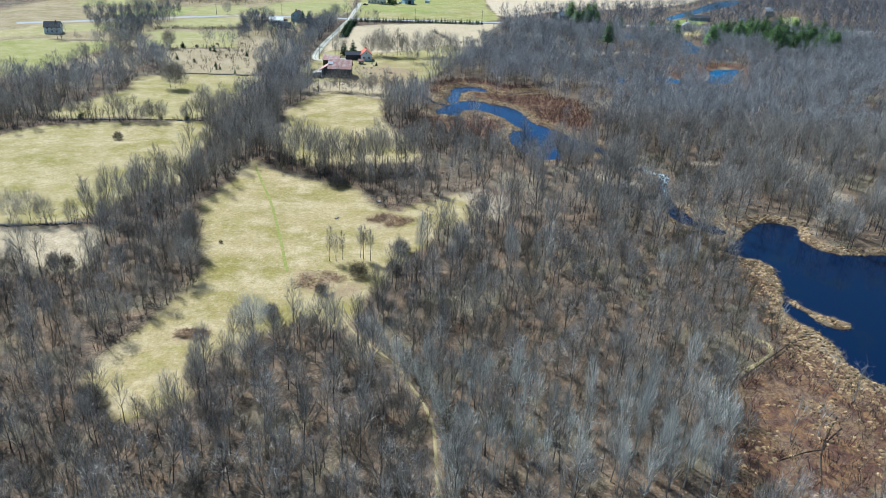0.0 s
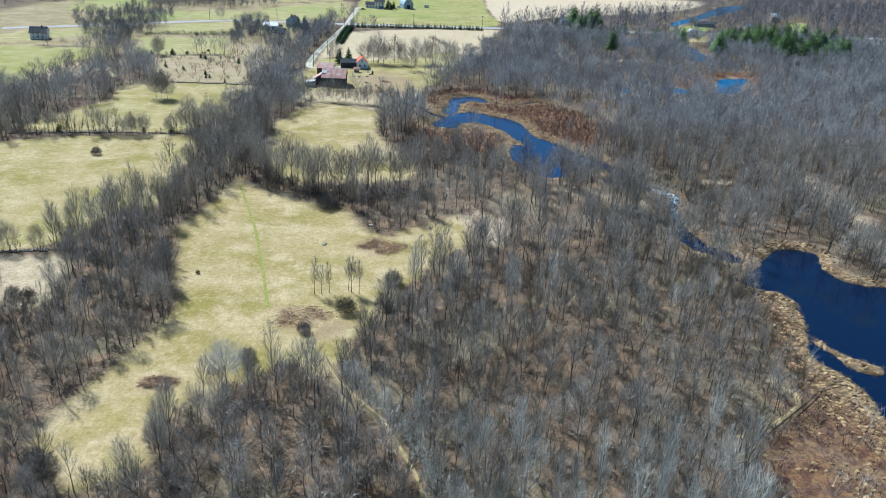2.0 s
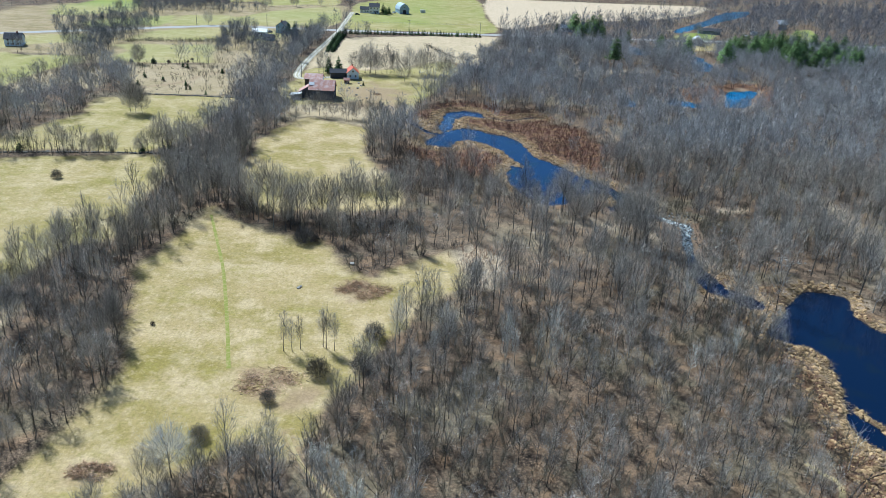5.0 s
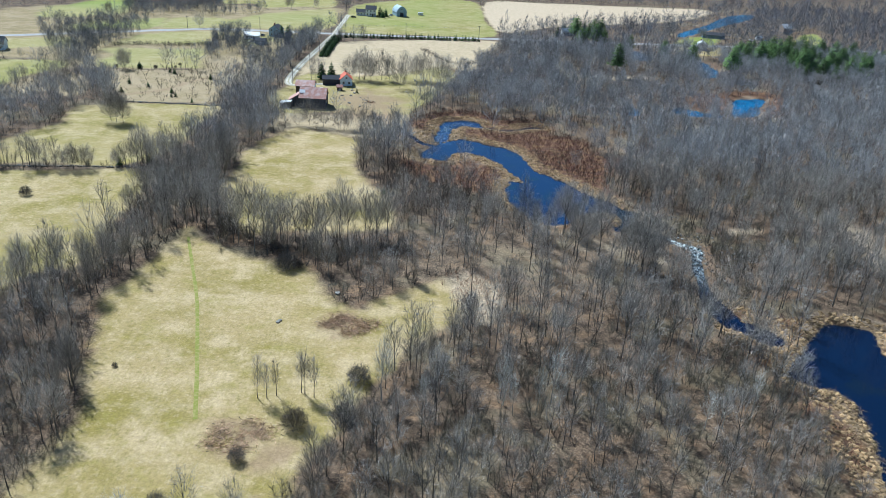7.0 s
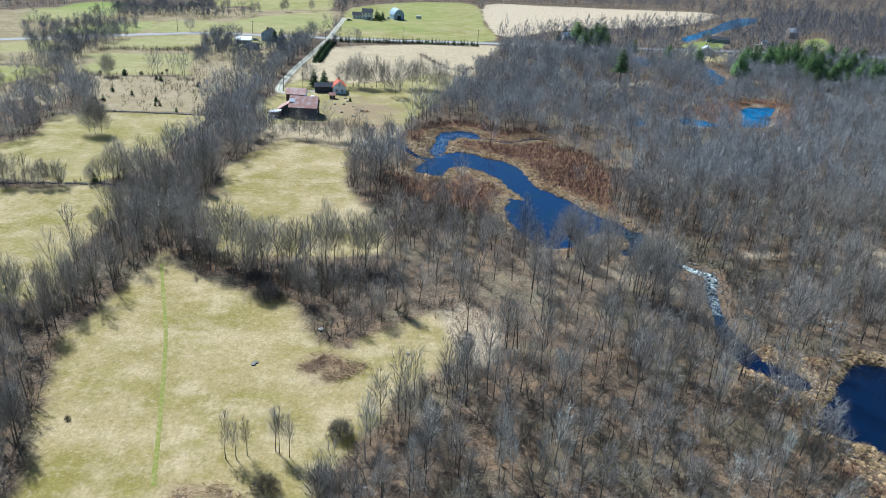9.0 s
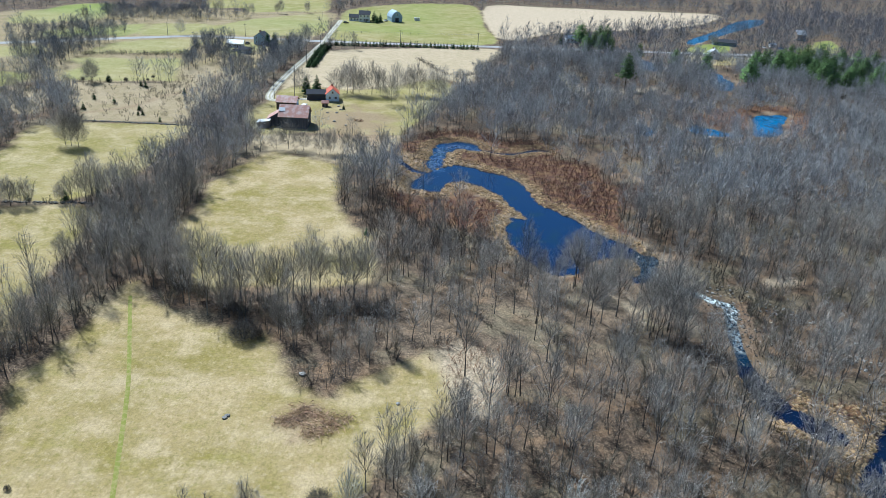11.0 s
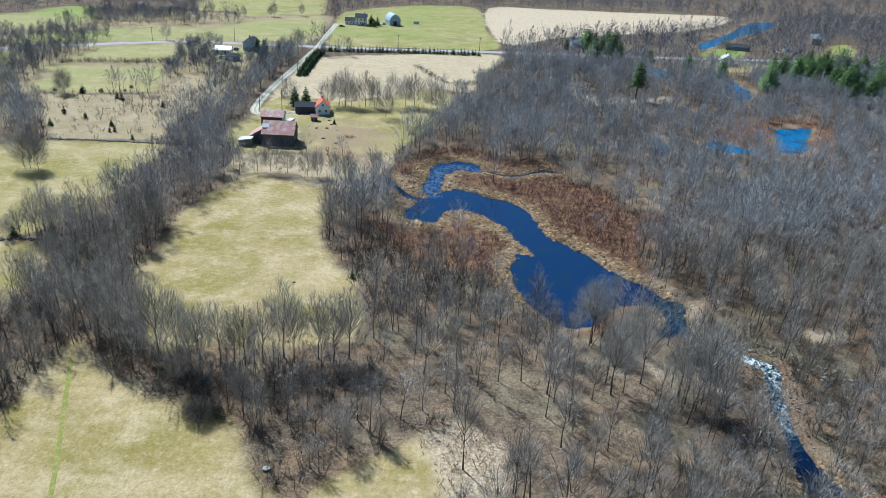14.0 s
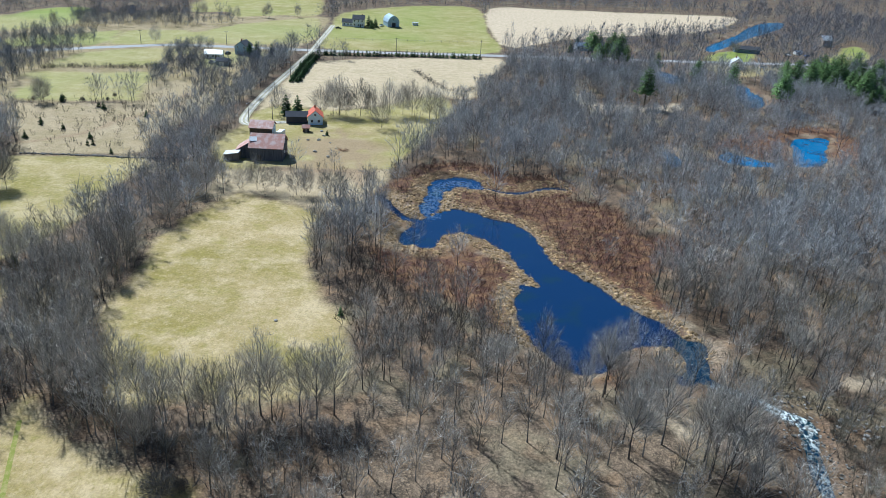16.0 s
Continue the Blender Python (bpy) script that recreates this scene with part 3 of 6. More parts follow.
def water_material(name, foam=0.0, deep_and_sky=(0.004, 0.012, 0.030), shallow=(0.010, 0.016, 0.020), gloss=0.9, ior=1.33):
    k = Nodes(name, 0.04)
    k.bsdf.inputs["IOR"].default_value, k.bsdf.inputs["Specular IOR Level"].default_value = ior, gloss
    # Patches: weed in the ponds, mirrored dark trees put into the river's colour.
    weed_and_mirror = k.noise(0.10, 4, 0.6)
    col = k.mix(k.steps(weed_and_mirror, 0.52, 0.66, 0, 0.9), deep_and_sky, shallow)
    wave = k.noise(1.1, 3, 0.6, k.stretch(1, 2.2, 1, 0.4))
    calm = k.noise(0.07, 3, 0.6)
    if not foam:
        k.l.new(k.steps(calm, 0.45, 0.62, 0.03, 0.16), k.bsdf.inputs["Roughness"])
    k.bump(wave, 0.16 if not foam else 0.2, 0.05 if not foam else 0.07)
    if foam:
        rill = k.noise(1.0, 8, 0.7, k.stretch(1.2, 0.8, 1, 0.35))
        at = k.attribute("foam")
        f = k.math("MULTIPLY", k.steps(rill, 0.45, 0.60), at.outputs["Fac"])
        col = k.mix(f, k.mix(0.12, col, (0.02, 0.05, 0.06)), (0.62, 0.68, 0.66))
        rough = k.n.new("ShaderNodeMath")
        rough.operation = "MULTIPLY_ADD"
        k.l.new(f, rough.inputs[0])
        rough.inputs[1].default_value, rough.inputs[2].default_value = 0.7, 0.06
        k.l.new(rough.outputs[0], k.bsdf.inputs["Roughness"])
    return k.done(col)


def bark_material(name, pale, dark, twig):
    """Bark whose shade varies from tree to tree; twigs have their own colour."""
    k = Nodes(name, 0.9)
    tint, part_of = k.attribute("tint"), k.attribute("twig")
    info = k.n.new("ShaderNodeObjectInfo")
    total = k.n.new("ShaderNodeMath")
    k.l.new(tint.outputs["Fac"], total.inputs[0])
    k.l.new(info.outputs["Random"], total.inputs[1])
    any_tint = k.math("FRACT", total.outputs[0])
    bark = k.mix(any_tint, dark, pale)
    bark = k.mix(k.steps(k.noise(3.0, 2), 0.4, 0.7, 0, 0.5), bark, tuple(0.6 * c for c in dark))
    each = k.steps(k.geo.outputs["Random Per Island"], 0.0, 1.0)
    bark = k.mix(each, tuple(0.7 * c for c in dark), bark)
    any_tint = k.math("ADD", k.math("MULTIPLY", any_tint, 0.5), k.math("MULTIPLY", each, 0.5))
    col = k.mix(part_of.outputs["Fac"], bark, k.mix(any_tint, tuple(0.2 * c for c in twig), tuple(1.75 * c for c in twig)))
    return k.done(col)


def plain(name, colour, rough=0.8, second=None, size=1.5, metal=0.0, sx=1.0, sz=1.0, bump=0.0):
    """Paint, wood, shingle or metal with two scales of wear."""
    k = Nodes(name, rough, metal)
    second = second or tuple(c * 0.65 for c in colour)
    a = k.noise(size, 4, 0.6, k.stretch(sx, sx, sz))
    b = k.noise(size * 9, 3, 0.6, k.stretch(sx, sx, sz))
    col = k.mix(k.steps(a, 0.4, 0.68), colour, second)
    col = k.mix(k.steps(b, 0.5, 0.75, 0, 0.45), col, tuple(c * 0.7 for c in colour))
    if bump:
        k.bump(b, bump, 0.03)
    return k.done(col)


M_LAND = land_material()
M_WATER = water_material("pond_water", deep_and_sky=(0.003, 0.011, 0.036), shallow=(0.005, 0.013, 0.030), gloss=0.5)
# Pond and river base colours hold the blue of the reflected sky.
M_POND = water_material("sky_blue_pond_water", 0.0, (0.003, 0.021, 0.074), (0.006, 0.026, 0.052), 0.9, 1.6)
M_RIVER = water_material("sky_blue_river_water", 0.0, (0.006, 0.14, 0.32), (0.006, 0.055, 0.14))
M_RIFFLE = water_material("running_water", 1.0, (0.004, 0.020, 0.045), (0.010, 0.035, 0.045), 0.6)
# The inlet's base colour holds the same painted sky blue.
M_INLET = water_material("sky_blue_inlet_water", 1.0, (0.004, 0.035, 0.12), (0.012, 0.045, 0.09))
M_BARK = bark_material("grey_bark", (0.33, 0.312, 0.285), (0.08, 0.074, 0.067), (0.375, 0.345, 0.305))
M_OLIVE = bark_material("olive_twigs", (0.20, 0.182, 0.138), (0.075, 0.067, 0.052), (0.19, 0.171, 0.13))
M_GREYBARK = bark_material("silver_bark", (0.20, 0.20, 0.197), (0.085, 0.085, 0.084), (0.37, 0.365, 0.36))
# Bark for distant trees; the blue of far haze is put into its colour.
M_HAZEBARK = bark_material("hazed_bark", (0.15, 0.158, 0.175), (0.06, 0.064, 0.074), (0.19, 0.203, 0.232))
M_SILVER = bark_material("silver_twigs", (0.13, 0.12, 0.11), (0.07, 0.064, 0.058), (0.50, 0.495, 0.47))
M_PALE = bark_material("pale_bark", (0.66, 0.64, 0.58), (0.42, 0.41, 0.36), (0.56, 0.55, 0.50))
M_RED = bark_material("red_twigs", (0.23, 0.12, 0.09), (0.13, 0.07, 0.055), (0.225, 0.12, 0.092))
M_BRUSH = bark_material("brush_twigs", (0.155, 0.135, 0.11), (0.08, 0.068, 0.055), (0.14, 0.12, 0.10))
M_DARKBRUSH = bark_material("dark_twigs", (0.16, 0.147, 0.132), (0.075, 0.068, 0.062), (0.14, 0.128, 0.116))
M_REED = bark_material("dry_reed", (0.50, 0.36, 0.20), (0.36, 0.25, 0.13), (0.44, 0.32, 0.175))
M_SEDGE = bark_material("matted_sedge", (0.40, 0.275, 0.14), (0.26, 0.165, 0.08), (0.33, 0.225, 0.115))
M_NEEDLE = bark_material("needles", (0.05, 0.085, 0.03), (0.03, 0.055, 0.02), (0.055, 0.10, 0.03))
M_PINE = bark_material("pine_needles", (0.13, 0.11, 0.08), (0.08, 0.07, 0.05), (0.115, 0.185, 0.06))
M_DARKSTONE = plain("lichened_stone", (0.16, 0.15, 0.135), 0.95, (0.08, 0.075, 0.065), 1.2)
M_BARNWOOD = plain("barn_boards", (0.12, 0.13, 0.155), 0.9, (0.065, 0.07, 0.085), 3.0, sz=0.08)
M_OLDWOOD = plain("weathered_boards", (0.20, 0.19, 0.185), 0.9, (0.11, 0.10, 0.098), 3.0, sz=0.08)
M_DARKWOOD = plain("dark_boards", (0.10, 0.085, 0.075), 0.9, (0.055, 0.045, 0.04), 3.0, sz=0.08)
M_RUST = plain("rusty_metal_roof", (0.48, 0.24, 0.19), 0.6, (0.60, 0.45, 0.41), 0.45, sx=1.0)
M_REDROOF = plain("red_roof", (0.62, 0.15, 0.085), 0.7, (0.50, 0.12, 0.07), 0.8)
M_TIN = plain("pale_tin", (0.62, 0.64, 0.66), 0.45, (0.48, 0.48, 0.48), 0.8, metal=0.2)
M_TINBLUE = plain("blue_tin", (0.45, 0.56, 0.66), 0.5, (0.38, 0.48, 0.57), 0.8)
M_SLATE = plain("dark_shingle", (0.055, 0.06, 0.075), 0.9, (0.085, 0.09, 0.10), 2.0)
M_WHITE = plain("white_paint", (0.84, 0.85, 0.86), 0.6, (0.76, 0.77, 0.78), 1.0)
M_TRIM = plain("white_trim", (0.80, 0.80, 0.79), 0.6, (0.72, 0.72, 0.71), 2.0)
# Pale siding; the blue of skylight on shaded walls is mixed into it.
M_BLUEWHITE = plain("skylit_pale_siding", (0.72, 0.85, 0.94), 0.7, (0.64, 0.77, 0.87), 1.0)
M_PALEBLUE = plain("blue_siding", (0.36, 0.48, 0.60), 0.7, (0.30, 0.41, 0.52), 1.0)
M_BLUEGREY = plain("blue_grey_siding", (0.24, 0.30, 0.38), 0.8, (0.19, 0.24, 0.31), 1.0)
M_TANSIDING = plain("tan_siding", (0.48, 0.38, 0.30), 0.8, (0.40, 0.32, 0.25), 1.0)
M_BRICK = plain("chimney_brick", (0.33, 0.15, 0.10), 0.9, (0.24, 0.11, 0.08), 4.0)
M_GLASS = plain("window_glass", (0.03, 0.04, 0.05), 0.08, (0.04, 0.05, 0.06), 1.0)
M_TYRE = plain("tyre", (0.03, 0.03, 0.03), 0.9)
M_DARKMETAL = plain("dark_paint", (0.04, 0.045, 0.05), 0.4)
M_BLUECAR = plain("blue_paint", (0.04, 0.14, 0.50), 0.35)
M_ROAD = plain("worn_asphalt", (0.40, 0.39, 0.38), 0.9, (0.32, 0.31, 0.30), 0.4)
M_TRACK = plain("trodden_grass", (0.43, 0.335, 0.18), 0.95, (0.30, 0.245, 0.10), 0.7, bump=0.3)
M_MUD = plain("wet_mud", (0.035, 0.026, 0.018), 0.5, (0.06, 0.045, 0.03), 0.8)
M_LANE = plain("grassy_gravel", (0.44, 0.40, 0.30), 0.95, (0.33, 0.31, 0.19), 0.6, bump=0.4)
M_MOWN = plain("mown_grass", (0.235, 0.245, 0.05), 0.95, (0.36, 0.31, 0.12), 1.1, bump=0.2)
M_GRAVEL = plain("gravel", (0.62, 0.58, 0.51), 0.95, (0.44, 0.40, 0.32), 0.5, bump=0.4)
M_DEADBRUSH = bark_material("dead_stalks", (0.52, 0.36, 0.25), (0.30, 0.19, 0.13), (0.54, 0.37, 0.25))
M_STONE = plain("grey_stone", (0.36, 0.35, 0.325), 0.9, (0.20, 0.19, 0.175), 0.9, bump=0.4)


# ---- meshes ----
def mesh_object(name, verts, faces, mats, attributes=None, parent=None, smooth=False, face_mats=None):
    """One mesh from arrays: verts (n, 3), faces (m, 3) or (m, 4)."""
    me = bpy.data.meshes.new(name)
    faces = np.asarray(faces)
    n, k = faces.shape
    me.vertices.add(len(verts))
    me.vertices.foreach_set("co", np.asarray(verts, np.float32).ravel())
    me.loops.add(n * k)
    me.loops.foreach_set("vertex_index", faces.astype(np.int32).ravel())
    me.polygons.add(n)
    me.polygons.foreach_set("loop_start", np.arange(0, n * k, k, dtype=np.int32))
    me.polygons.foreach_set("use_smooth", np.full(n, smooth))
    for m in mats if isinstance(mats, (list, tuple)) else [mats]:
        me.materials.append(m)
    if face_mats is not None:
        me.polygons.foreach_set("material_index", np.asarray(face_mats, np.int32))
    for key, values in (attributes or {}).items():
        values = np.asarray(values, np.float32)
        kind = "FLOAT" if values.ndim == 1 else "FLOAT_COLOR"
        at = me.attributes.new(key, kind, "POINT")
        at.data.foreach_set("value" if values.ndim == 1 else "color", values.ravel())
    me.update(calc_edges=True)
    me.validate()
    ob = new(name, me)
    if parent:
        ob.parent = parent
    return ob


# ---- the land: one grid, cut into its fields, marshes and woods ----
def spread(parts, start):
    out = [start]
    for end, step in parts:
        while out[-1] < end - 1e-6:
            out.append(min(end, out[-1] + step))
    return out


def growing(first, step, end, factor=1.35):
    out, v = [], first
    while v < end:
        v += step
        step *= factor
        out.append(v)
    return out


gx = spread([(-110, 3.0), (130, 1.5), (340, 3.0)], -300)
gx = [-v for v in growing(300, 6, 4500)][::-1] + gx + growing(340, 6, 4500)
gy = spread([(420, 1.5), (800, 3.0), (1080, 6.0)], 95)
gy = [-v for v in growing(-95, 4, 1500)][::-1] + gy + growing(1080, 10, 5000)
GX, GY = (g.ravel() for g in np.meshgrid(np.array(gx, float), np.array(gy, float)))
NX, NY = len(gx), len(gy)
WET = water_distance(GX, GY)
GZ = land_height(GX, GY, WET)
edge = wiggle(GX, GY, 1.3, 0.8)
mask = {k: area_distance(GX, GY, LOOPS[k]) for k in MEADOWS + MARSHES + CLEARINGS + ["open_wood", "scar_near", "scar_pile", "scar_far"]}
soft = lambda d, w=1.6: ramp(-(d + edge), -w, w)
grass = np.max([soft(mask[k]) * (0.6 if k in ("scrub", "scrub_west", "bank", "brushy_meadow", "pasture_wide") else 1.0) for k in MEADOWS], 0)
dry = np.max([soft(mask[k]) * s for k, s in (("stubble_field", 1.0), ("hay_field", 0.7), ("scrub", 0.3), ("pasture_wide", 0.12), ("scrub_west", 0.42), ("brushy_meadow", 0.6), ("bank", 0.5), ("open_wood", 0.08), ("clearing_d", 0.7), ("clearing_a", 0.5), ("clearing_b", 0.75), ("clearing_c", 0.4), ("sand_patch", 0.9), ("gold_bank", 0.55), ("gold_slope", 0.7))], 0)
marsh = np.max([soft(mask[k]) for k in MARSHES], 0)
mats = ramp(value_noise(GX, GY, 5, 71) * 0.6 + value_noise(GX, GY, 1.8, 72) * 0.4, 0.36, 0.56)
dry = np.maximum(dry, 0.3 * soft(mask["marsh_near"]) * mats)
marsh = np.maximum(marsh, ramp(-WET, -5.0, -1.0))
fringe = ramp(-WET + edge * 1.6 + 5.0 * (value_noise(GX, GY, 11, 73) - 0.5) + 4.5 * soft(mask["marsh_west"]) * ramp(GY, 330, 345), -5.0, -2.5) * ramp(GY, 1200, 1000)
fringe = fringe * (0.3 + 0.7 * ramp(value_noise(GX, GY, 4.5, 91), 0.28, 0.52)) * ramp(line_distance(GX, GY, PATHS["inlet_b"]), 4.0, 9.0)
dry = np.maximum(dry, 0.55 * fringe * np.maximum(marsh, 0.6))
rocky = ramp(-line_distance(GX, GY, PATHS["creek"]), -10, -7) * ramp(GY, 240, 247) * ramp(GY, 294, 287)
fringe = fringe * (1 - 0.85 * rocky)
dry = dry * (1 - 0.75 * rocky)
marsh = marsh * (1 - 0.25 * soft(mask["marsh_near"]) * mats) * (1 - 0.7 * fringe) * (1 - 0.7 * rocky)
dirt = np.zeros_like(GX)
for key, half in (("trail_near", 0.7), ("trail_marsh", 0.6), ("trail_far", 0.9), ("trail_top", 1.8), ("track_yard", 1.0), ("scrub_track", 1.0)):
    dirt = np.maximum(dirt, 0.8 * ramp(-line_distance(GX, GY, PATHS[key]) + edge * 0.3, -half - 0.8, -half + 0.3))
for key in ("scar_near", "scar_pile", "scar_far"):
    dirt = np.maximum(dirt, 0.75 * soft(mask[key]) * ramp(value_noise(GX, GY, 2.5, 9), 0.2, 0.6))
dirt = np.maximum(dirt, 0.8 * ramp(value_noise(GX, GY, 6, 31), 0.15, 0.55) * soft(area_distance(GX, GY, np.array([(-52, 392), (-24, 388), (-16, 430), (-30, 446), (-48, 446), (-54, 430.0)])), 9))
green = np.zeros_like(GX)
for key, s in (("pasture_c", 0.55), ("pasture_d", 0.8), ("pasture_e", 0.45), ("farm_field", 0.55), ("yard", 0.35), ("pasture_a", 0.5), ("pasture_b", 0.4), ("pasture_f", 0.4), ("meadow_upper", 0.12), ("meadow_left", 0.1), ("pasture_g", 0.85), ("lawn_west", 0.35), ("lawn_a", 0.5), ("lawn_b", 0.8), ("lawn_d", 0.8)):
    green = np.maximum(green, s * soft(mask[key]) * (0.4 + 0.9 * value_noise(GX, GY, 40, 4)))
green = np.clip(green, 0, 1)
mud = ramp(-WET, -0.5, 0.4)
one = np.ones_like(GX)
cover = np.stack([grass, marsh, dry, one], 1)
more = np.stack([green, dirt, mud, one], 1)
quads = (np.arange(NY - 1)[:, None] * NX + np.arange(NX - 1)[None]).ravel()
quads = np.stack([quads, quads + 1, quads + NX + 1, quads + NX], 1)
qx, qy = GX[quads].mean(1), GY[quads].mean(1)
owner = np.zeros(len(quads), int)
ZONES = MEADOWS + MARSHES[:-2]
for i, key in enumerate(ZONES):
    owner[area_distance(qx, qy, LOOPS[key]) < 0] = i + 1


def grid_part(name, keep, z, mat, label, category, extra):
    used, index = np.unique(quads[keep], return_inverse=True)
    ob = mesh_object(name, np.stack([GX[used], GY[used], z[used]], 1), index.reshape(-1, 4), mat, {k: v[used] for k, v in extra.items()}, smooth=True)
    return tagged(ob, label, category, kind="structure")


tones = {"cover": cover, "more": more}
grid_part("ground", owner == 0, GZ, M_LAND, "woodland floor of brown leaf litter and dry grass", "ground", tones)
ZONE_LABEL = {
    "meadow": "yellow-green early spring meadow with straw-coloured patches", "pasture": "green and tan pasture beyond the hedgerows",
    "farm_field": "bright green level field behind the farmhouse", "hay_field": "pale tan mown hay field with a brushy dip",
    "stubble_field": "pale bare stubble field before the far woods", "lawn": "short green lawn round roadside houses", "yard": "rough lawn and bare soil of the old farmyard",
    "bank": "brown weedy bank below the farmyard", "scrub": "straw-coloured old field with scattered young shrubs", "brushy_meadow": "dry brushy meadow behind the hedgerow",
    "marsh": "tan and russet marsh of dead sedge beside the water"}
for i, key in enumerate(ZONES):
    stem = key if key in ZONE_LABEL else key.split("_")[0]
    grid_part(stem if stem in ("scrub", "yard") else stem, owner == i + 1, GZ, M_LAND, ZONE_LABEL[stem], {"marsh": "marsh", "yard": "farmyard", "lawn": "lawn"}.get(stem, "field"), tones)

# ---- water ----
level = np.full(len(GX), WATER)
by_creek = line_distance(GX, GY, PATHS["creek"])
rapids = ramp(-by_creek, -3.0, -1.6) * ramp(GY, 265, 269) * ramp(GX, 69.5, 71.5) + 0.55 * ramp(-by_creek, -2.0, -0.8) * ramp(GY, 250, 254) * ramp(-GY, -268, -266)
rapids = rapids + 0.5 * ramp(-by_creek, -3.0, -1.0) * ramp(GY, 279, 281) * ramp(-GY, -286, -284) + 0.08 * ramp(-by_creek, -4.0, -2.0) * ramp(GY, 285, 288)
foam = np.clip(rapids + 0.16 * ramp(-line_distance(GX, GY, PATHS["braid"]), -3.4, -1.6), 0, 1)
wet_quad = WET[quads].min(1) < 1.5
creek_quad = wet_quad & (line_distance(qx, qy, PATHS["creek"]) < 4.6) & (qy > 246)
inlet_quad = wet_quad & ~creek_quad & ((line_distance(qx, qy, PATHS["inlet_b"]) < 3.5) | (area_distance(qx, qy, LOOPS["inlet_pool"]) < 2.5))
grid_part("stream", inlet_quad, level, M_INLET, "shallow blue inlet with small white riffles", "stream", {"foam": foam})
left = wet_quad & ~creek_quad & ~inlet_quad
grid_part("stream", creek_quad, level, M_RIFFLE, "shallow stream with white riffles over stones", "stream", {"foam": foam})
for name, key, label in (("pond", "pond", "dark blue pond with a still reflecting surface"), ("pond", "pond_low", "dark wide beaver pond edged by reeds"),
                         ("pool", "pool_a", "bright blue pool among bare woods"), ("pool", "pool_b", "narrow blue backwater among bare trees"), ("pool", "pool_c", "tiny blue pool in the woods"),
                         ("river", "river_a", "blue reach of the river beside the road"), ("river", "river_b", "blue bend of the river below the houses"), ("river", "river_c", "blue river winding past the stubble field")):
    mine = left & (area_distance(qx, qy, LOOPS[key]) < 6)
    left &= ~mine
    grid_part(name, mine, level, M_RIVER if name != "pond" else M_POND if key == "pond" else M_WATER, label, "water", {"foam": foam})
if left.any():
    grid_part("stream", left, level, M_WATER, "thin channel of water through the marsh", "stream", {"foam": foam})


# ---- roads ----
def strip(name, line, half, mat, label, category, lift=0.05, crown=0.10):
    d = np.gradient(line, axis=0)
    n = np.stack([-d[:, 1], d[:, 0]], 1) / np.linalg.norm(d, axis=1)[:, None]
    verts, cols = [], (-1.0, -0.5, 0.0, 0.5, 1.0)
    for s in cols:
        p = line + n * half * s
        verts.append(np.stack([p[:, 0], p[:, 1], land_height(p[:, 0], p[:, 1]) + lift + crown * (1 - s * s)], 1))
    k, w = len(line), len(cols)
    v = np.stack(verts, 1).reshape(-1, 3)
    f = [(i * w + j, i * w + j + 1, (i + 1) * w + j + 1, (i + 1) * w + j) for i in range(k - 1) for j in range(w - 1)]
    return tagged(mesh_object(name, v, f, mat, smooth=True), label, category, kind="structure")


strip("road", smooth_loop(LINES["road"], 16, False), 3.6, M_ROAD, "sunlit two-lane country road of worn asphalt", "road")
for key, half, label in (("trail_near", 0.3, "pale dry-grass footpath through the wood"), ("trail_marsh", 0.5, "pale trodden footpath along the marsh"),
                         ("trail_top", 1.4, "sandy track in the far woods")):
    strip("path", smooth_loop(LINES[key], 12, False), half, M_TRACK, label, "path", 0.03)
strip("mown_path", smooth_loop(LINES["mown_strip"], 10, False), 0.4, M_MOWN, "narrow mown yellow-green path across the meadow", "path", 0.02, 0.02)
for key in ("ditch", "ditch_b", "ditch_c", "ditch_long"):
    strip("ditch", smooth_loop((LINES | ROWS_OF)[key], 12, False), 0.13, M_MUD, "narrow dark muddy channel in the marsh", "ditch", 0.03)
lane_line = smooth_loop(LINES["lane"], 14, False)
along_lane = np.gradient(lane_line, axis=0)
across_lane = np.stack([-along_lane[:, 1], along_lane[:, 0]], 1) / np.linalg.norm(along_lane, axis=1)[:, None]
for s in (-0.85, 0.85):
    strip("wheel_track", lane_line + across_lane * s, 0.42, M_GRAVEL, "pale gravel wheel track of the farm lane", "road", 0.14)
strip("lane", lane_line, 2.0, M_LANE, "pale gravel farm lane with worn wheel tracks", "road")


# ---- trees ----
def unit(v):
    return v / np.linalg.norm(v)


def tube(path, radii, sides):
    """A tapered pipe along a path, as triangles."""
    path = np.array(path)
    verts, n = [], len(path)
    for i, p in enumerate(path):
        d = unit(path[min(i + 1, n - 1)] - path[max(i - 1, 0)])
        a = unit(np.cross(d, (0.31, 0.9, 0.17)))
        b = np.cross(d, a)
        for s in range(sides):
            w = 2 * math.pi * s / sides
            verts.append(p + radii[i] * (a * math.cos(w) + b * math.sin(w)))
    faces = []
    for i in range(n - 1):
        for s in range(sides):
            a, b = i * sides + s, i * sides + (s + 1) % sides
            faces += [(a, b, b + sides), (a, b + sides, a + sides)]
    return np.array(verts), np.array(faces)


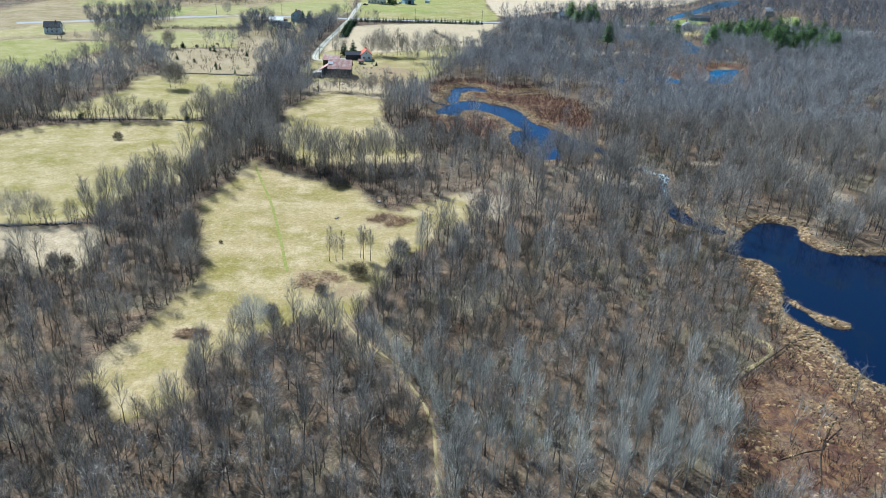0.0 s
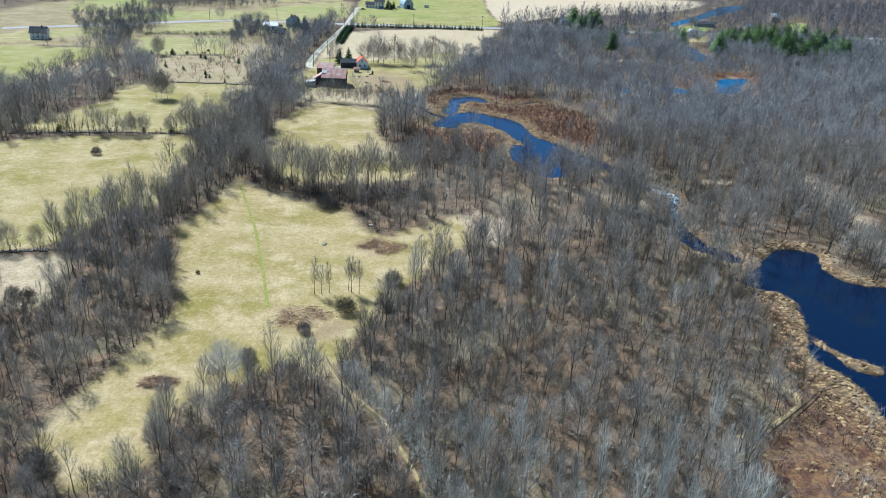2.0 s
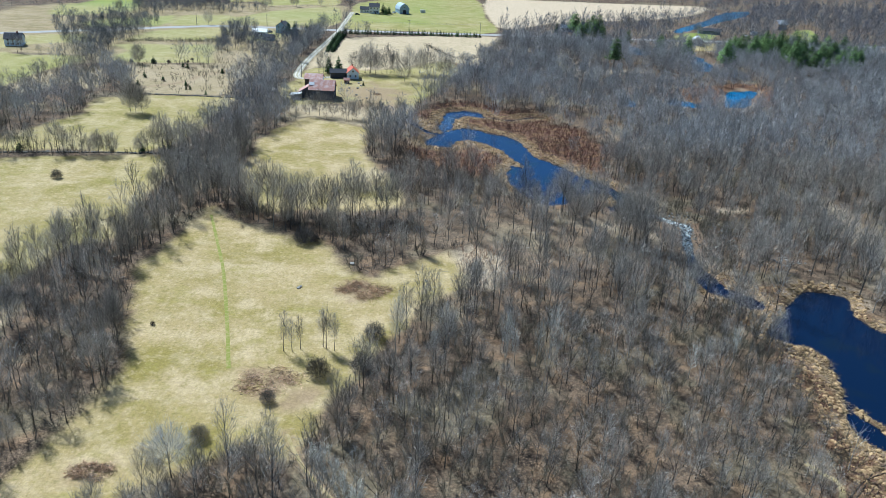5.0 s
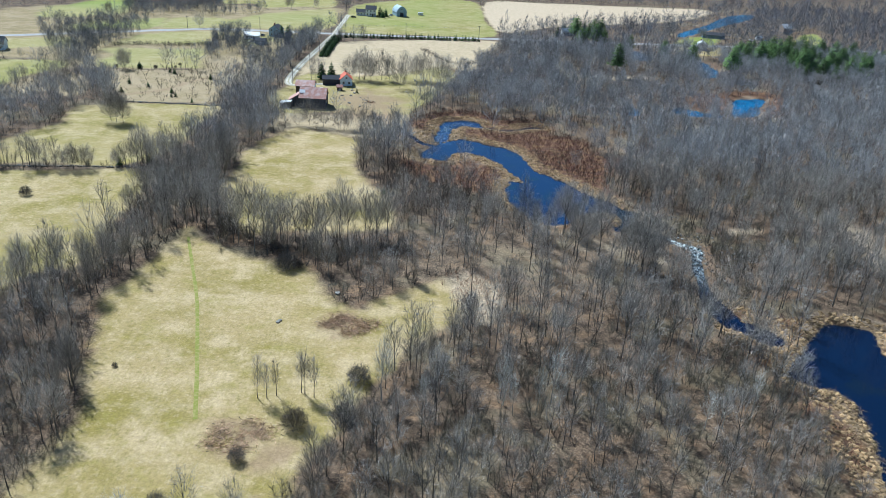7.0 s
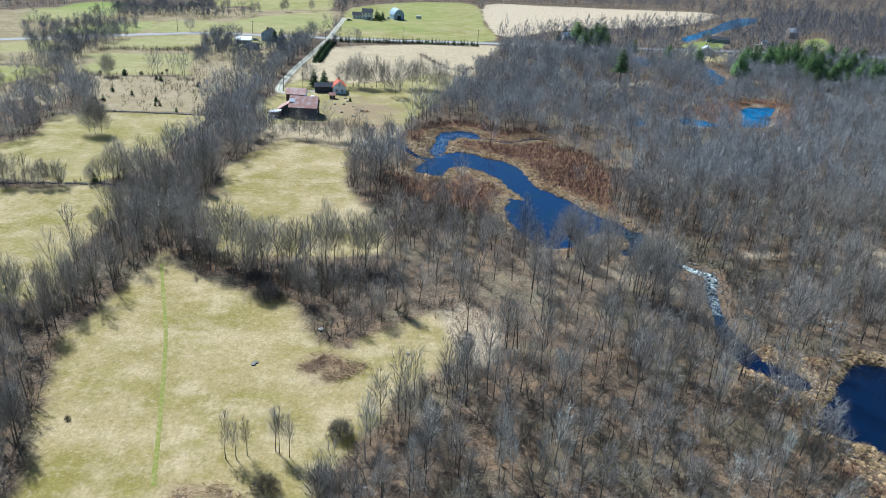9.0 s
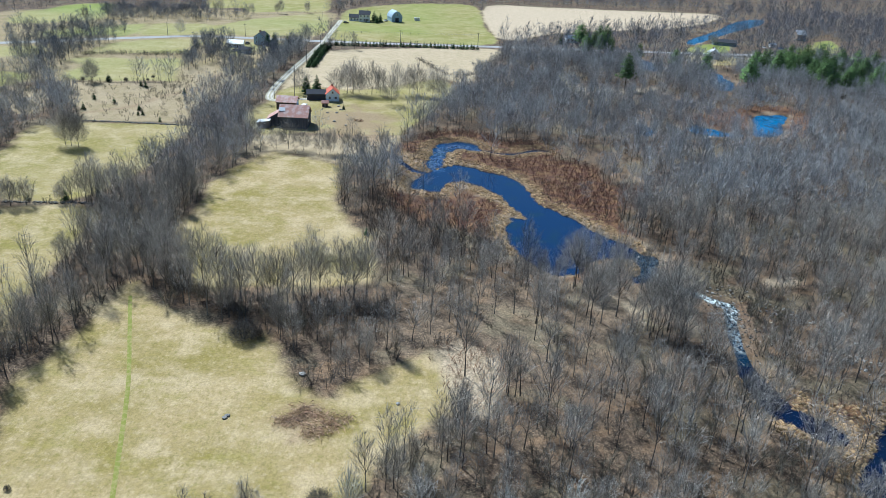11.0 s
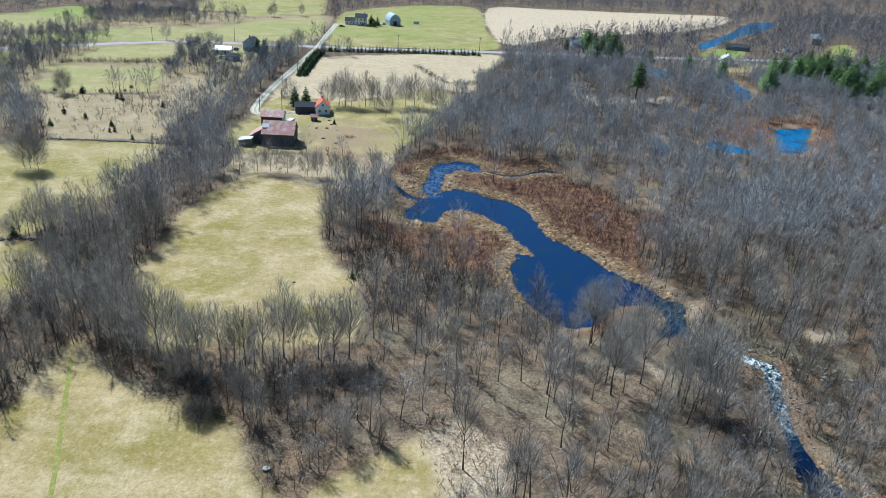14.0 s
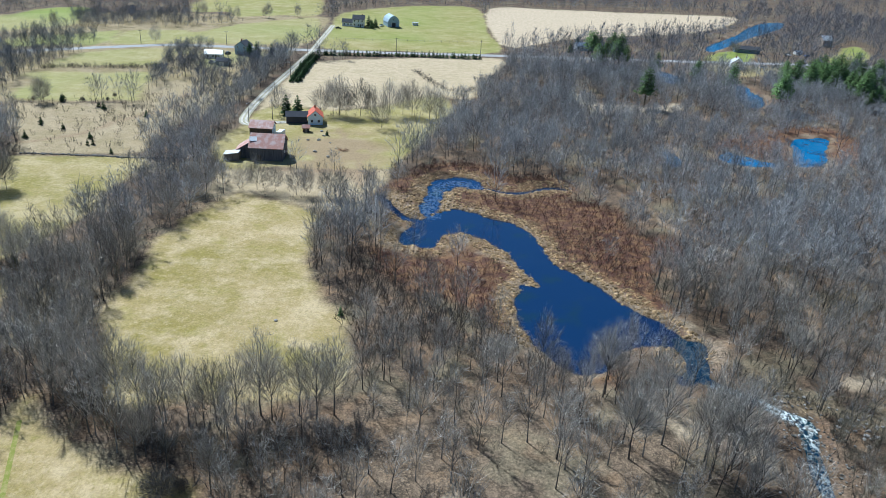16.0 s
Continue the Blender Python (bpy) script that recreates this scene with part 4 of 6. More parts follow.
class Growth:
    """Collects pieces of a plant: wood and twigs apart."""

    def __init__(self):
        self.v, self.f, self.t, self.count = [], [], [], 0

    def add(self, verts, faces, twig):
        self.v.append(verts)
        self.f.append(faces + self.count)
        self.t.append(np.full(len(verts), float(twig)))
        self.count += len(verts)

    def sliver(self, a, b, width, r):
        d = b - a
        side = unit(np.cross(d, r.normal(size=3))) * width / 2
        self.add(np.array([a - side, a + side, b]), np.array([(0, 1, 2)]), 1.0)

    def done(self):
        return np.concatenate(self.v), np.concatenate(self.f), np.concatenate(self.t)


def bare_tree(seed, height, spread_r, limbs, twigs, twig_w, sides=4, joints=4, limb_sides=3, low=0.24, fine=0.55, boughs=3, base=0.3, reach=(0.08, 0.18), stout=1.0, fans=0.5):
    """A leafless broadleaf tree: a trunk, limbs that curve up and out to a domed crown, boughs and fans of long fine twigs."""
    r = np.random.default_rng(seed)
    g = Growth()
    top, n = height * 0.72, joints
    lean = r.normal(size=2) * 0.025 * height
    path = np.array([[lean[0] * (i / (n - 1)) ** 1.4, lean[1] * (i / (n - 1)) ** 1.4, top * i / (n - 1)] for i in range(n)])
    path[1:, :2] += r.normal(size=(n - 1, 2)) * 0.008 * height
    path[0, 2] = -0.3
    r0 = height * 0.0095 * (0.4 + 0.6 * stout)
    radii = [r0 * (1 - 0.85 * (i / (n - 1)) ** 0.9) * (1.3 if i == 0 else 1.0) for i in range(n)]
    g.add(*tube(path, radii, sides), 0.0)
    at = lambda z: np.array([np.interp(z, path[:, 2], path[:, i]) for i in range(3)])
    middle = np.array([lean[0], lean[1], height * (1 + base) / 2])
    half = height * (1 - base) / 2
    lump = r.uniform(0.75, 1.15, 7)

    def shell(w, c, q=1.0):
        """A point of the crown's outline: bearing w, height c from -1 (low) to 1 (top)."""
        c = min(c, 0.995)
        wide = spread_r * math.sqrt(1 - c * c) * (lump[int(w * 1.1) % 7])
        return middle + np.array([math.cos(w) * wide, math.sin(w) * wide, half * c * (0.94 + 0.1 * lump[int(w * 2) % 7])]) * q

    tips = [(at(top * 0.75), at(top), shell(0, 0.99))]
    for i in range(limbs):
        w, c = i * 2.399 + r.normal() * 0.3, 0.97 - 1.25 * (i + 0.5 * r.random()) / limbs
        end = shell(w, c, r.uniform(0.86, 1.0))
        out = math.hypot(end[0] - lean[0], end[1] - lean[1])
        start = at(np.clip(end[2] - out / math.tan(radians(r.uniform(24, 40))) - 0.04 * height, height * low * r.uniform(0.9, 1.3), top * 0.9))
        mid = start * 0.5 + end * 0.5 + np.array([0, 0, 0.02 * height]) + np.append(-0.10 * (end - start)[:2], 0.0)
        rad = stout * r0 * 0.45 * (1.05 - 0.6 * start[2] / height)
        if limb_sides:
            g.add(*tube([start, mid, end] if sides > 4 else [start, end], [rad, rad * 0.6, rad * 0.1] if sides > 4 else [rad, rad * 0.12], limb_sides), 0.0)
        else:
            g.sliver(start, end, rad * 3.0, r)
        tips.append((start, mid, end))
        for j in range(boughs):
            u = r.uniform(0.3, 0.85)
            a = start * (1 - u) + end * u if sides <= 4 else (start * (1 - 2 * u) + mid * 2 * u if u < 0.5 else mid * (2 - 2 * u) + end * (2 * u - 1))
            b = shell(w + r.normal() * 0.55, np.clip(c + r.normal() * 0.3, -0.75, 0.99), r.uniform(0.8, 1.0))
            b = a + (b - a) * r.uniform(0.7, 1.0)
            g.sliver(a, b, max(rad * 0.8, twig_w * 1.2), r)
            tips += [(a, (a + b) / 2, b)] * 2
    heart = np.array([lean[0], lean[1], height * 0.34])
    up = np.array([0, 0, 0.3])
    for i in range(int(twigs * fans)):
        b = shell(r.random() * 6.283, r.uniform(-0.75, 0.99), r.uniform(0.82, 1.04))
        root = at(min(max(0.5 * b[2], low * height), top)) + r.normal(size=3) * 0.08 * spread_r
        u = r.uniform(0.25, 0.72)
        g.sliver(root * (1 - u) + b * u + np.array([0, 0, -0.05 * height * u]), b + r.normal(size=3) * 0.05 * height, twig_w * r.uniform(0.7, 1.3), r)
    for i in range(int(twigs * (1 - fans))):
        a0, m0, b0 = tips[i % len(tips)]
        u = 1 - 0.9 * r.random()
        a = m0 * (2 - 2 * u) + b0 * (2 * u - 1) if u > 0.5 else a0 * (1 - u * 2) + m0 * u * 2
        way = unit(a - heart + 1e-3) * 0.5 + unit(b0 - a0 + 1e-3) * 0.5
        d = unit(way + up + r.normal(size=3) * fine)
        g.sliver(a, a + d * height * r.uniform(*reach), twig_w * r.uniform(0.7, 1.3), r)
    return g.done()


def brush(seed, height, radius, stems, twigs, width, reach=(0.22, 0.45)):
    """A many-stemmed leafless shrub."""
    r = np.random.default_rng(seed)
    g = Growth()
    for i in range(stems):
        w, q = r.random() * 6.283, radius * 0.45 * math.sqrt(r.random())
        a = np.array([math.cos(w) * q, math.sin(w) * q, -0.15])
        b = a + np.array([math.cos(w) * radius * r.uniform(0.3, 0.9), math.sin(w) * radius * r.uniform(0.3, 0.9), height * r.uniform(0.6, 1.0)])
        g.add(*tube([a, b], [0.035, 0.008], 3), 0.0)
        for j in range(twigs):
            u = r.uniform(0.25, 0.95)
            p = a * (1 - u) + b * u
            d = unit(unit(b - a) * 0.7 + r.normal(size=3) * 0.6 + np.array([0, 0, 0.2]))
            g.sliver(p, p + d * height * r.uniform(*reach), width, r)
    return g.done()


def round_bush(seed, height, radius, twigs, width):
    """A dense rounded leafless bush."""
    r = np.random.default_rng(seed)
    g = Growth()
    for i in range(6):
        w = i * 1.05 + r.random()
        g.add(*tube([np.array([0.1 * math.cos(w), 0.1 * math.sin(w), -0.15]), np.array([math.cos(w) * radius * 0.5, math.sin(w) * radius * 0.5, height * 0.7])], [0.05, 0.012], 3), 0.0)
    for i in range(twigs):
        d = unit(r.normal(size=3))
        d[2] = abs(d[2]) if r.random() < 0.8 else d[2] * 0.6
        q = r.random() ** 0.4 * r.uniform(0.75, 1.0)
        p = np.array([d[0] * radius * q, d[1] * radius * q, height * (0.06 + 0.74 * max(d[2], 0.0) * q + 0.14 * r.random())])
        e = unit(d * 0.8 + r.normal(size=3) * 0.5 + np.array([0, 0, 0.4]))
        g.sliver(p, p + e * height * r.uniform(0.08, 0.18), width, r)
    return g.done()


def conifer(seed, height, radius, tiers, sprays, width, pine=False):
    """An evergreen: a straight trunk with whorls of drooping, needle-covered sprays."""
    r = np.random.default_rng(seed)
    g = Growth()
    g.add(*tube([np.array([0, 0, -0.3]), np.array([0, 0, height * 0.5]), np.array([0, 0, height])], [height * 0.018, height * 0.012, 0.02], 5), 0.0)
    low = 0.32 if pine else 0.06
    for i in range(tiers):
        t = low + (0.98 - low) * (i + r.random() * 0.7) / tiers
        wide = radius * ((1 - t) / (1 - low)) ** (0.55 if pine else 0.85) * r.uniform(0.8, 1.15) + 0.15
        for j in range(sprays):
            w = 6.283 * (j + r.random()) / sprays + i
            out = np.array([math.cos(w), math.sin(w), 0])
            side = np.array([-out[1], out[0], 0])
            a = np.array([0, 0, t * height])
            b = a + out * wide * r.uniform(0.75, 1.1) + np.array([0, 0, wide * (r.uniform(0.05, 0.4) if pine else r.uniform(-0.35, 0.05))])
            for k in range(3):
                u = 0.25 + 0.3 * k
                p = a * (1 - u) + b * u
                h = wide * width * r.uniform(0.7, 1.3)
                q = p + out * h * 0.9 + np.array([0, 0, r.uniform(-0.25, 0.2) * h])
                g.add(np.array([p - side * h * 0.55 + np.array([0, 0, r.normal() * 0.1 * h]), p + side * h * 0.55, q, p + np.array([0, 0, 0.35 * h])]), np.array([(0, 1, 2), (0, 3, 2), (1, 2, 3)]), 1.0)
    return g.done()


def reed_tuft(seed, height, blades, width):
    r = np.random.default_rng(seed)
    g = Growth()
    for i in range(blades):
        w, q = r.random() * 6.283, 0.55 * math.sqrt(r.random())
        a = np.array([math.cos(w) * q, math.sin(w) * q, -0.1])
        lean = r.normal(size=2) * 1.3 * height
        g.sliver(a, a + np.array([lean[0], lean[1], height * r.uniform(0.5, 1.0)]), width, r)
    return g.done()


def hummock(seed):
    """A low lumpy mound of matted dead sedge."""
    r = np.random.default_rng(seed)
    n, verts = 7, [(0.0, 0.0, 0.26)]
    for q, h in ((0.36, 0.21), (0.72, -0.1)):
        for i in range(n):
            w = 6.283 * (i + 0.3 * r.random()) / n
            u = q * r.uniform(0.55, 1.3)
            verts.append((math.cos(w) * u, math.sin(w) * u, h * r.uniform(0.7, 1.15)))
    faces = [(0, 1 + i, 1 + (i + 1) % n) for i in range(n)]
    for i in range(n):
        a, b = 1 + i, 1 + (i + 1) % n
        faces += [(a, a + n, b + n), (a, b + n, b)]
    return np.array(verts), np.array(faces), np.ones(len(verts))


def open_distance(x, y):
    d = np.full(x.shape, 25.0)
    for k in MEADOWS:
        d = np.minimum(d, area_distance(x, y, LOOPS[k]))
    return d


def jittered(x0, x1, y0, y1, step, seed):
    r = np.random.default_rng(seed)
    x, y = (a.ravel() for a in np.meshgrid(np.arange(x0, x1, step), np.arange(y0, y1, step)))
    return x + r.uniform(-0.48, 0.48, x.shape) * step, y + r.uniform(-0.48, 0.48, y.shape) * step, r


CREEK_Y, CREEK_X = PATHS["creek"][::-1, 1], PATHS["creek"][::-1, 0]


def wooded(x, y):
    """How densely trees stand at a place, 0 to 1."""
    d = ramp(open_distance(x, y), 0.3, 1.6) * ramp(water_distance(x, y), 0.8, 3.5)
    for k in MARSHES:
        d = d * (1 - (0.5 if k == "marsh_pool" else 0.96) * ramp(-area_distance(x, y, LOOPS[k]), -0.5, 2.5))
    for k in CLEARINGS:
        d = d * (1 - 0.95 * ramp(-area_distance(x, y, LOOPS[k]), -0.5, 1.0))
    pool = np.min([area_distance(x, y + s, LOOPS[k]) for k in PONDS if k in ("pool_a", "river_a", "river_b") for s in (6.0, 15.0)], 0)
    d = d * (0.12 + 0.88 * ramp(pool, 1.0, 5.0))
    d = np.where((x > -82) & (x < 33) & (y > 598) & (y < 662), 0.0, d)
    d = d * (1 - 0.42 * ramp(-area_distance(x, y, LOOPS["open_wood"]), -2.0, 4.0))
    d = d * (1 - 0.8 * ramp(-area_distance(x, y, LOOPS["brake"]), -1.0, 2.0)) * ramp(line_distance(x, y, PATHS["creek"]) + 3.5 * ramp(x - np.interp(y, CREEK_Y, CREEK_X), 1.0, 3.0), 5.5, 7.0)
    for k, half in (("road", 6.0), ("lane", 4.5), ("trail_near", 1.3), ("trail_marsh", 1.3), ("trail_far", 1.9), ("trail_top", 3.0), ("track_yard", 2.5), ("scrub_track", 2.5), ("brook", 3.0)):
        d = d * ramp(line_distance(x, y, PATHS[k]), half - 0.6, half + 0.6)
    return d


def in_view(x, y, margin=12.0):
    """The ground that the flight passes over or looks at."""
    ahead = y - 10
    return (np.abs(x + 2) < 0.66 * ahead + margin) & (y > 88)


def planted(name, kinds, x, y, scale, mat, label, category, seed, squash=0.2):
    """Many plants joined into one mesh."""
    r = np.random.default_rng(seed)
    z = land_height(x, y)
    pick = r.integers(0, len(kinds), len(x))
    V, F, T, U, base = [], [], [], [], 0
    for i, (v, f, t) in enumerate(kinds):
        who = np.nonzero(pick == i)[0]
        if not len(who):
            continue
        w, s = r.uniform(0, 6.283, len(who)), scale[who]
        c, q = np.cos(w)[:, None], np.sin(w)[:, None]
        tall = s * r.uniform(1 - squash, 1 + squash, len(who))
        px = (v[None, :, 0] * c - v[None, :, 1] * q) * s[:, None] + x[who][:, None]
        py = (v[None, :, 0] * q + v[None, :, 1] * c) * s[:, None] + y[who][:, None]
        pz = v[None, :, 2] * tall[:, None] + z[who][:, None]
        V.append(np.stack([px, py, pz], 2).reshape(-1, 3))
        F.append((f[None] + (np.arange(len(who)) * len(v))[:, None, None] + base).reshape(-1, 3))
        T.append(np.tile(t, len(who)))
        U.append(np.repeat(r.random(len(who)), len(v)))
        base += len(who) * len(v)
    ob = mesh_object(name, np.concatenate(V), np.concatenate(F), mat, {"twig": np.concatenate(T), "tint": np.concatenate(U)})
    return tagged(ob, label, category, kind="stuff")


NEAR_KINDS = [bare_tree(10 + i, 11.8, 2.1 + 0.32 * (i % 4), 9, 260, 0.046, fans=0.3, fine=0.8, base=0.28 + 0.04 * (i % 3)) for i in range(8)]
ASPEN = [bare_tree(20 + i, 13.0, 1.5 + 0.25 * (i % 3), 10, 250, 0.04, 4, 4, low=0.3, base=0.3, fine=0.3, reach=(0.07, 0.15)) for i in range(6)]
SOLO_KINDS = [bare_tree(10 + i, 11.8, 2.3 + 0.32 * (i % 4), 11, 700, 0.032, 5, 4, base=0.24 + 0.04 * (i % 3)) for i in range(8)]
THICKET = [brush(30 + i, 6.0, 2.3, 4, 58, 0.045, (0.25, 0.5)) for i in range(6)]
MID_KINDS = [bare_tree(40 + i, 10.4, 3.1 + 0.3 * (i % 3), 5, 175, 0.08, 3, 2, limb_sides=0, low=0.2, fine=0.95, boughs=2, base=0.25, reach=(0.10, 0.2), stout=0.7, fans=0.45) for i in range(6)]
FAR_KINDS = [bare_tree(60 + i, 11.0, 4.4, 3, 55, 0.14, 3, 2, limb_sides=0, low=0.2, fine=0.7, boughs=1, base=0.15, reach=(0.15, 0.3), stout=0.5, fans=0.5) for i in range(5)]
BRUSH_KINDS = [brush(80 + i, 2.4, 1.5, 5, 9, 0.06) for i in range(5)]
SMALL_BRUSH = [brush(90 + i, 1.7, 1.3, 4, 8, 0.07) for i in range(4)]

# woods, band by band
x, y, r = jittered(-230, 200, 90, 330, 3.0, 1)
keep = (r.random(len(x)) < wooded(x, y) * (0.5 + 0.7 * value_noise(x, y, 16, 8)) * np.where(y < 215, 1.0, np.where(x < -50, 1.05, 0.62))) & in_view(x, y)
x, y = x[keep], y[keep]
rim = open_distance(x, y)
solo = (rim < 5.0) & (rim > 0.5) & (r.random(len(x)) < 0.42) & (np.abs(x) < 110)
solo &= ~((x > -56) & (x < -7) & (y > 254) & (y < 274))
solo &= np.cumsum(solo) <= 210
size = np.clip(r.normal(0.95, 0.17, len(x)) * (0.78 + 0.4 * value_noise(x, y, 35, 15)), 0.45, 1.35)
size = np.where(y < 205, size * 0.86, size)
pale = ((value_noise(x, y, 15, 12) > 0.80) & (x > -10) & (y < 200)) | ((area_distance(x, y, LOOPS["aspens"]) < 0) & (r.random(len(x)) < 0.5))
low = ~((area_distance(x, y, LOOPS["aspens"]) < 0) & pale) & (r.random(len(x)) < np.where(y < 215, 0.56, np.where(x < -6, 0.3, 0.16) - 0.13 * ramp(-area_distance(x, y, LOOPS["open_wood"]), -2, 2))) & ~solo
tall = ~solo & ~low & ~((x > -56) & (x < -7) & (y > 258) & (y < 274) & (r.random(len(x)) < 0.75))
planted("woodland", NEAR_KINDS, x[tall & ~pale], y[tall & ~pale], size[tall & ~pale], M_BARK, "dense leafless grey-brown wood of slender trees", "woods", 3)
planted("woodland", ASPEN, x[tall & pale], y[tall & pale], size[tall & pale], M_PALE, "stand of pale grey leafless aspens", "woods", 4)
planted("thicket", THICKET, x[low], y[low], size[low], M_OLIVE, "low leafless olive-grey thicket between the trees", "woods", 14)
SOLO = np.stack([x[solo], y[solo], size[solo]], 1)

x, y, r = jittered(-330, 420, 330, 620, 4.75, 2)
keep = (r.random(len(x)) < wooded(x, y) * (0.3 + 1.1 * ramp(value_noise(x, y, 24, 8) * 0.5 + value_noise(x, y, 10, 81) * 0.5, 0.28, 0.55))) & in_view(x, y)
x, y = x[keep], y[keep]
size = np.clip(r.normal(1.05, 0.2, len(x)) * (0.72 + 0.6 * value_noise(x, y, 38, 82)), 0.45, 1.6)
planted("woodland", MID_KINDS, x, y, size, M_GREYBARK, "wide leafless grey-brown wood beyond the pond", "woods", 5)

x, y, r = jittered(-330, -85, 460, 770, 3.7, 131)
belt = np.max([ramp(-area_distance(x, y, LOOPS[k]), -2.0, 1.5) for k in ("belt_west", "belt_brook", "belt_houses", "belt_lane")], 0)
for k, half in (("road", 6.0), ("lane", 4.5), ("brook", 2.5)):
    belt = belt * ramp(line_distance(x, y, PATHS[k]), half - 0.6, half + 0.6)
for px, py in ((-132, 578), (-121.5, 560), (-120, 595)):
    belt = belt * ramp(np.hypot(x - px, y - py + 5), 8, 12)
keep = (r.random(len(x)) < belt * (0.35 + 0.9 * value_noise(x, y, 14, 132))) & in_view(x, y)
planted("woodland", MID_KINDS, x[keep], y[keep], np.clip(r.normal(0.72, 0.22, keep.sum()), 0.3, 1.3), M_HAZEBARK, "bare grey belts of trees between far pastures", "woods", 133)
x, y, r = jittered(-700, 760, 620, 1300, 7.6, 3)
keep = (r.random(len(x)) < wooded(x, y) * (0.6 + 0.6 * value_noise(x, y, 30, 8)) * np.where(y > 980, 0.4, 1.25)) & in_view(x, y)
x, y = x[keep], y[keep]
size = np.clip(r.normal(1.05, 0.2, len(x)), 0.6, 1.5)
planted("woodland", FAR_KINDS, x, y, size, M_HAZEBARK, "distant bare woods on the skyline", "woods", 6)

x, y, r = jittered(-150, 200, 90, 420, 4.0, 4)
keep = (r.random(len(x)) < np.maximum(wooded(x, y) * 0.5, 0)) & in_view(x, y)
planted("undergrowth", BRUSH_KINDS, x[keep], y[keep], r.uniform(0.5, 1.3, keep.sum()), M_BRUSH, "brown leafless undergrowth beneath the trees", "shrubs", 7)

x, y, r = jittered(-40, 50, 270, 350, 1.9, 24)
keep = (r.random(len(x)) < 0.8 * ramp(-area_distance(x, y, LOOPS["brake"]), -1.5, 1.0)) & (water_distance(x, y) > 1.5) & (open_distance(x, y) > 0.5)
planted("shrubs", BRUSH_KINDS, x[keep], y[keep], r.uniform(0.8, 1.6, keep.sum()), M_BRUSH, "thick grey-brown shrubs beside the pond", "shrubs", 27)

x, y, r = jittered(-30, 12, 105, 158, 1.0, 121)
side = line_distance(x, y, PATHS["trail_near"])
keep = (r.random(len(x)) < 0.75 * ramp(side, 0.9, 1.4) * ramp(-side, -4.5, -2.5) * ramp(x - np.interp(y, PATHS["trail_near"][::-1, 1], PATHS["trail_near"][::-1, 0]), 0.2, 0.8) * ramp(value_noise(x, y, 6, 122), 0.15, 0.4))
planted("path_shrubs", [brush(130 + i, 3.8, 1.5, 5, 30, 0.045, (0.18, 0.36)) for i in range(4)], x[keep], y[keep], r.uniform(0.6, 1.25, keep.sum()), M_PALE, "silvery leafless shrubs beside the footpath", "shrubs", 123)

# marsh plants
x, y, r = jittered(-40, 200, 90, 420, 0.85, 5)
wetness = np.max([ramp(-area_distance(x, y, LOOPS[k]), -1.0, 1.0) for k in MARSHES], 0)
bank = water_distance(x, y)
grown = wetness * (0.05 + 0.5 * ramp(-y, -222, -205) * ramp(value_noise(x, y, 5, 71), 0.4, 0.6) + 0.35 * ramp(value_noise(x, y, 9, 21), 0.55, 0.7) + 1.0 * ramp(-bank + wiggle(x, y, 2.5, 1.0), -7.5, -4.5)) * (0.1 + 0.8 * ramp(value_noise(x, y, 2.4, 33), 0.35, 0.6)) + (0.3 + 0.5 * ramp(-y, -250, -240)) * ramp(-bank, -4.0, -1.2)
grown = grown * (1 - 0.9 * ramp(-line_distance(x, y, PATHS["creek"]), -9, -6) * ramp(y, 238, 246))
keep = (r.random(len(x)) < grown) & (bank > -0.4) & in_view(x, y)
TUFTS = [reed_tuft(100 + i, 0.42, 18, 0.07) for i in range(5)]
planted("reeds", TUFTS, x[keep], y[keep], r.uniform(0.6, 1.4, keep.sum()), M_REED, "tan dead reeds matted along the shore", "reeds", 8)
x, y, r = jittered(-40, 160, 90, 420, 0.8, 105)
bank = water_distance(x, y)
shore = np.max([ramp(-area_distance(x, y, LOOPS[k]), -1.0, 0.5) for k in MARSHES], 0) * ramp(-bank + wiggle(x, y, 1.5, 0.8) + 4.0 * ramp(-y, -250, -240) * ramp(y, 205, 215), -6.5, -4.5)
broad = ramp(-area_distance(x, y, LOOPS["marsh_near"]), -0.5, 1.0) * (0.22 * ramp(value_noise(x, y, 6, 106), 0.35, 0.6) + 0.6 * ramp(-bank + wiggle(x, y, 2.5, 1.0), -12, -9))
rim = ramp(-bank + wiggle(x, y, 1.5, 0.8), -4.5, -3.0) * ramp(-y, -246, -242) * ramp(x, 74, 78)
keep = (r.random(len(x)) < np.maximum(0.7 * np.maximum(shore, rim), broad)) & (bank > -0.15) & in_view(x, y)
planted("sedge_hummocks", [hummock(110 + i) for i in range(6)], x[keep], y[keep], r.uniform(0.35, 1.2, keep.sum()), M_SEDGE, "tan hummocks of matted dead sedge along the shore", "reeds", 108)
x, y, r = jittered(-40, 200, 90, 420, 1.7, 6)
wetness = np.max([ramp(-area_distance(x, y, LOOPS[k]), -3.0, 1.0) for k in MARSHES], 0)
keep = (r.random(len(x)) < wetness * (0.3 + ramp(value_noise(x, y, 13, 23), 0.3, 0.5)) * np.where(y < 222, 0.35, 1.0)) & (water_distance(x, y) > 4.5 + 2 * value_noise(x, y, 6, 41)) & in_view(x, y)
planted("marsh_shrubs", SMALL_BRUSH, x[keep], y[keep], r.uniform(0.6, 1.3, keep.sum()), M_RED, "russet leafless shrubs in the marsh", "shrubs", 9)
x, y, r = jittered(-40, 200, 90, 420, 2.8, 16)
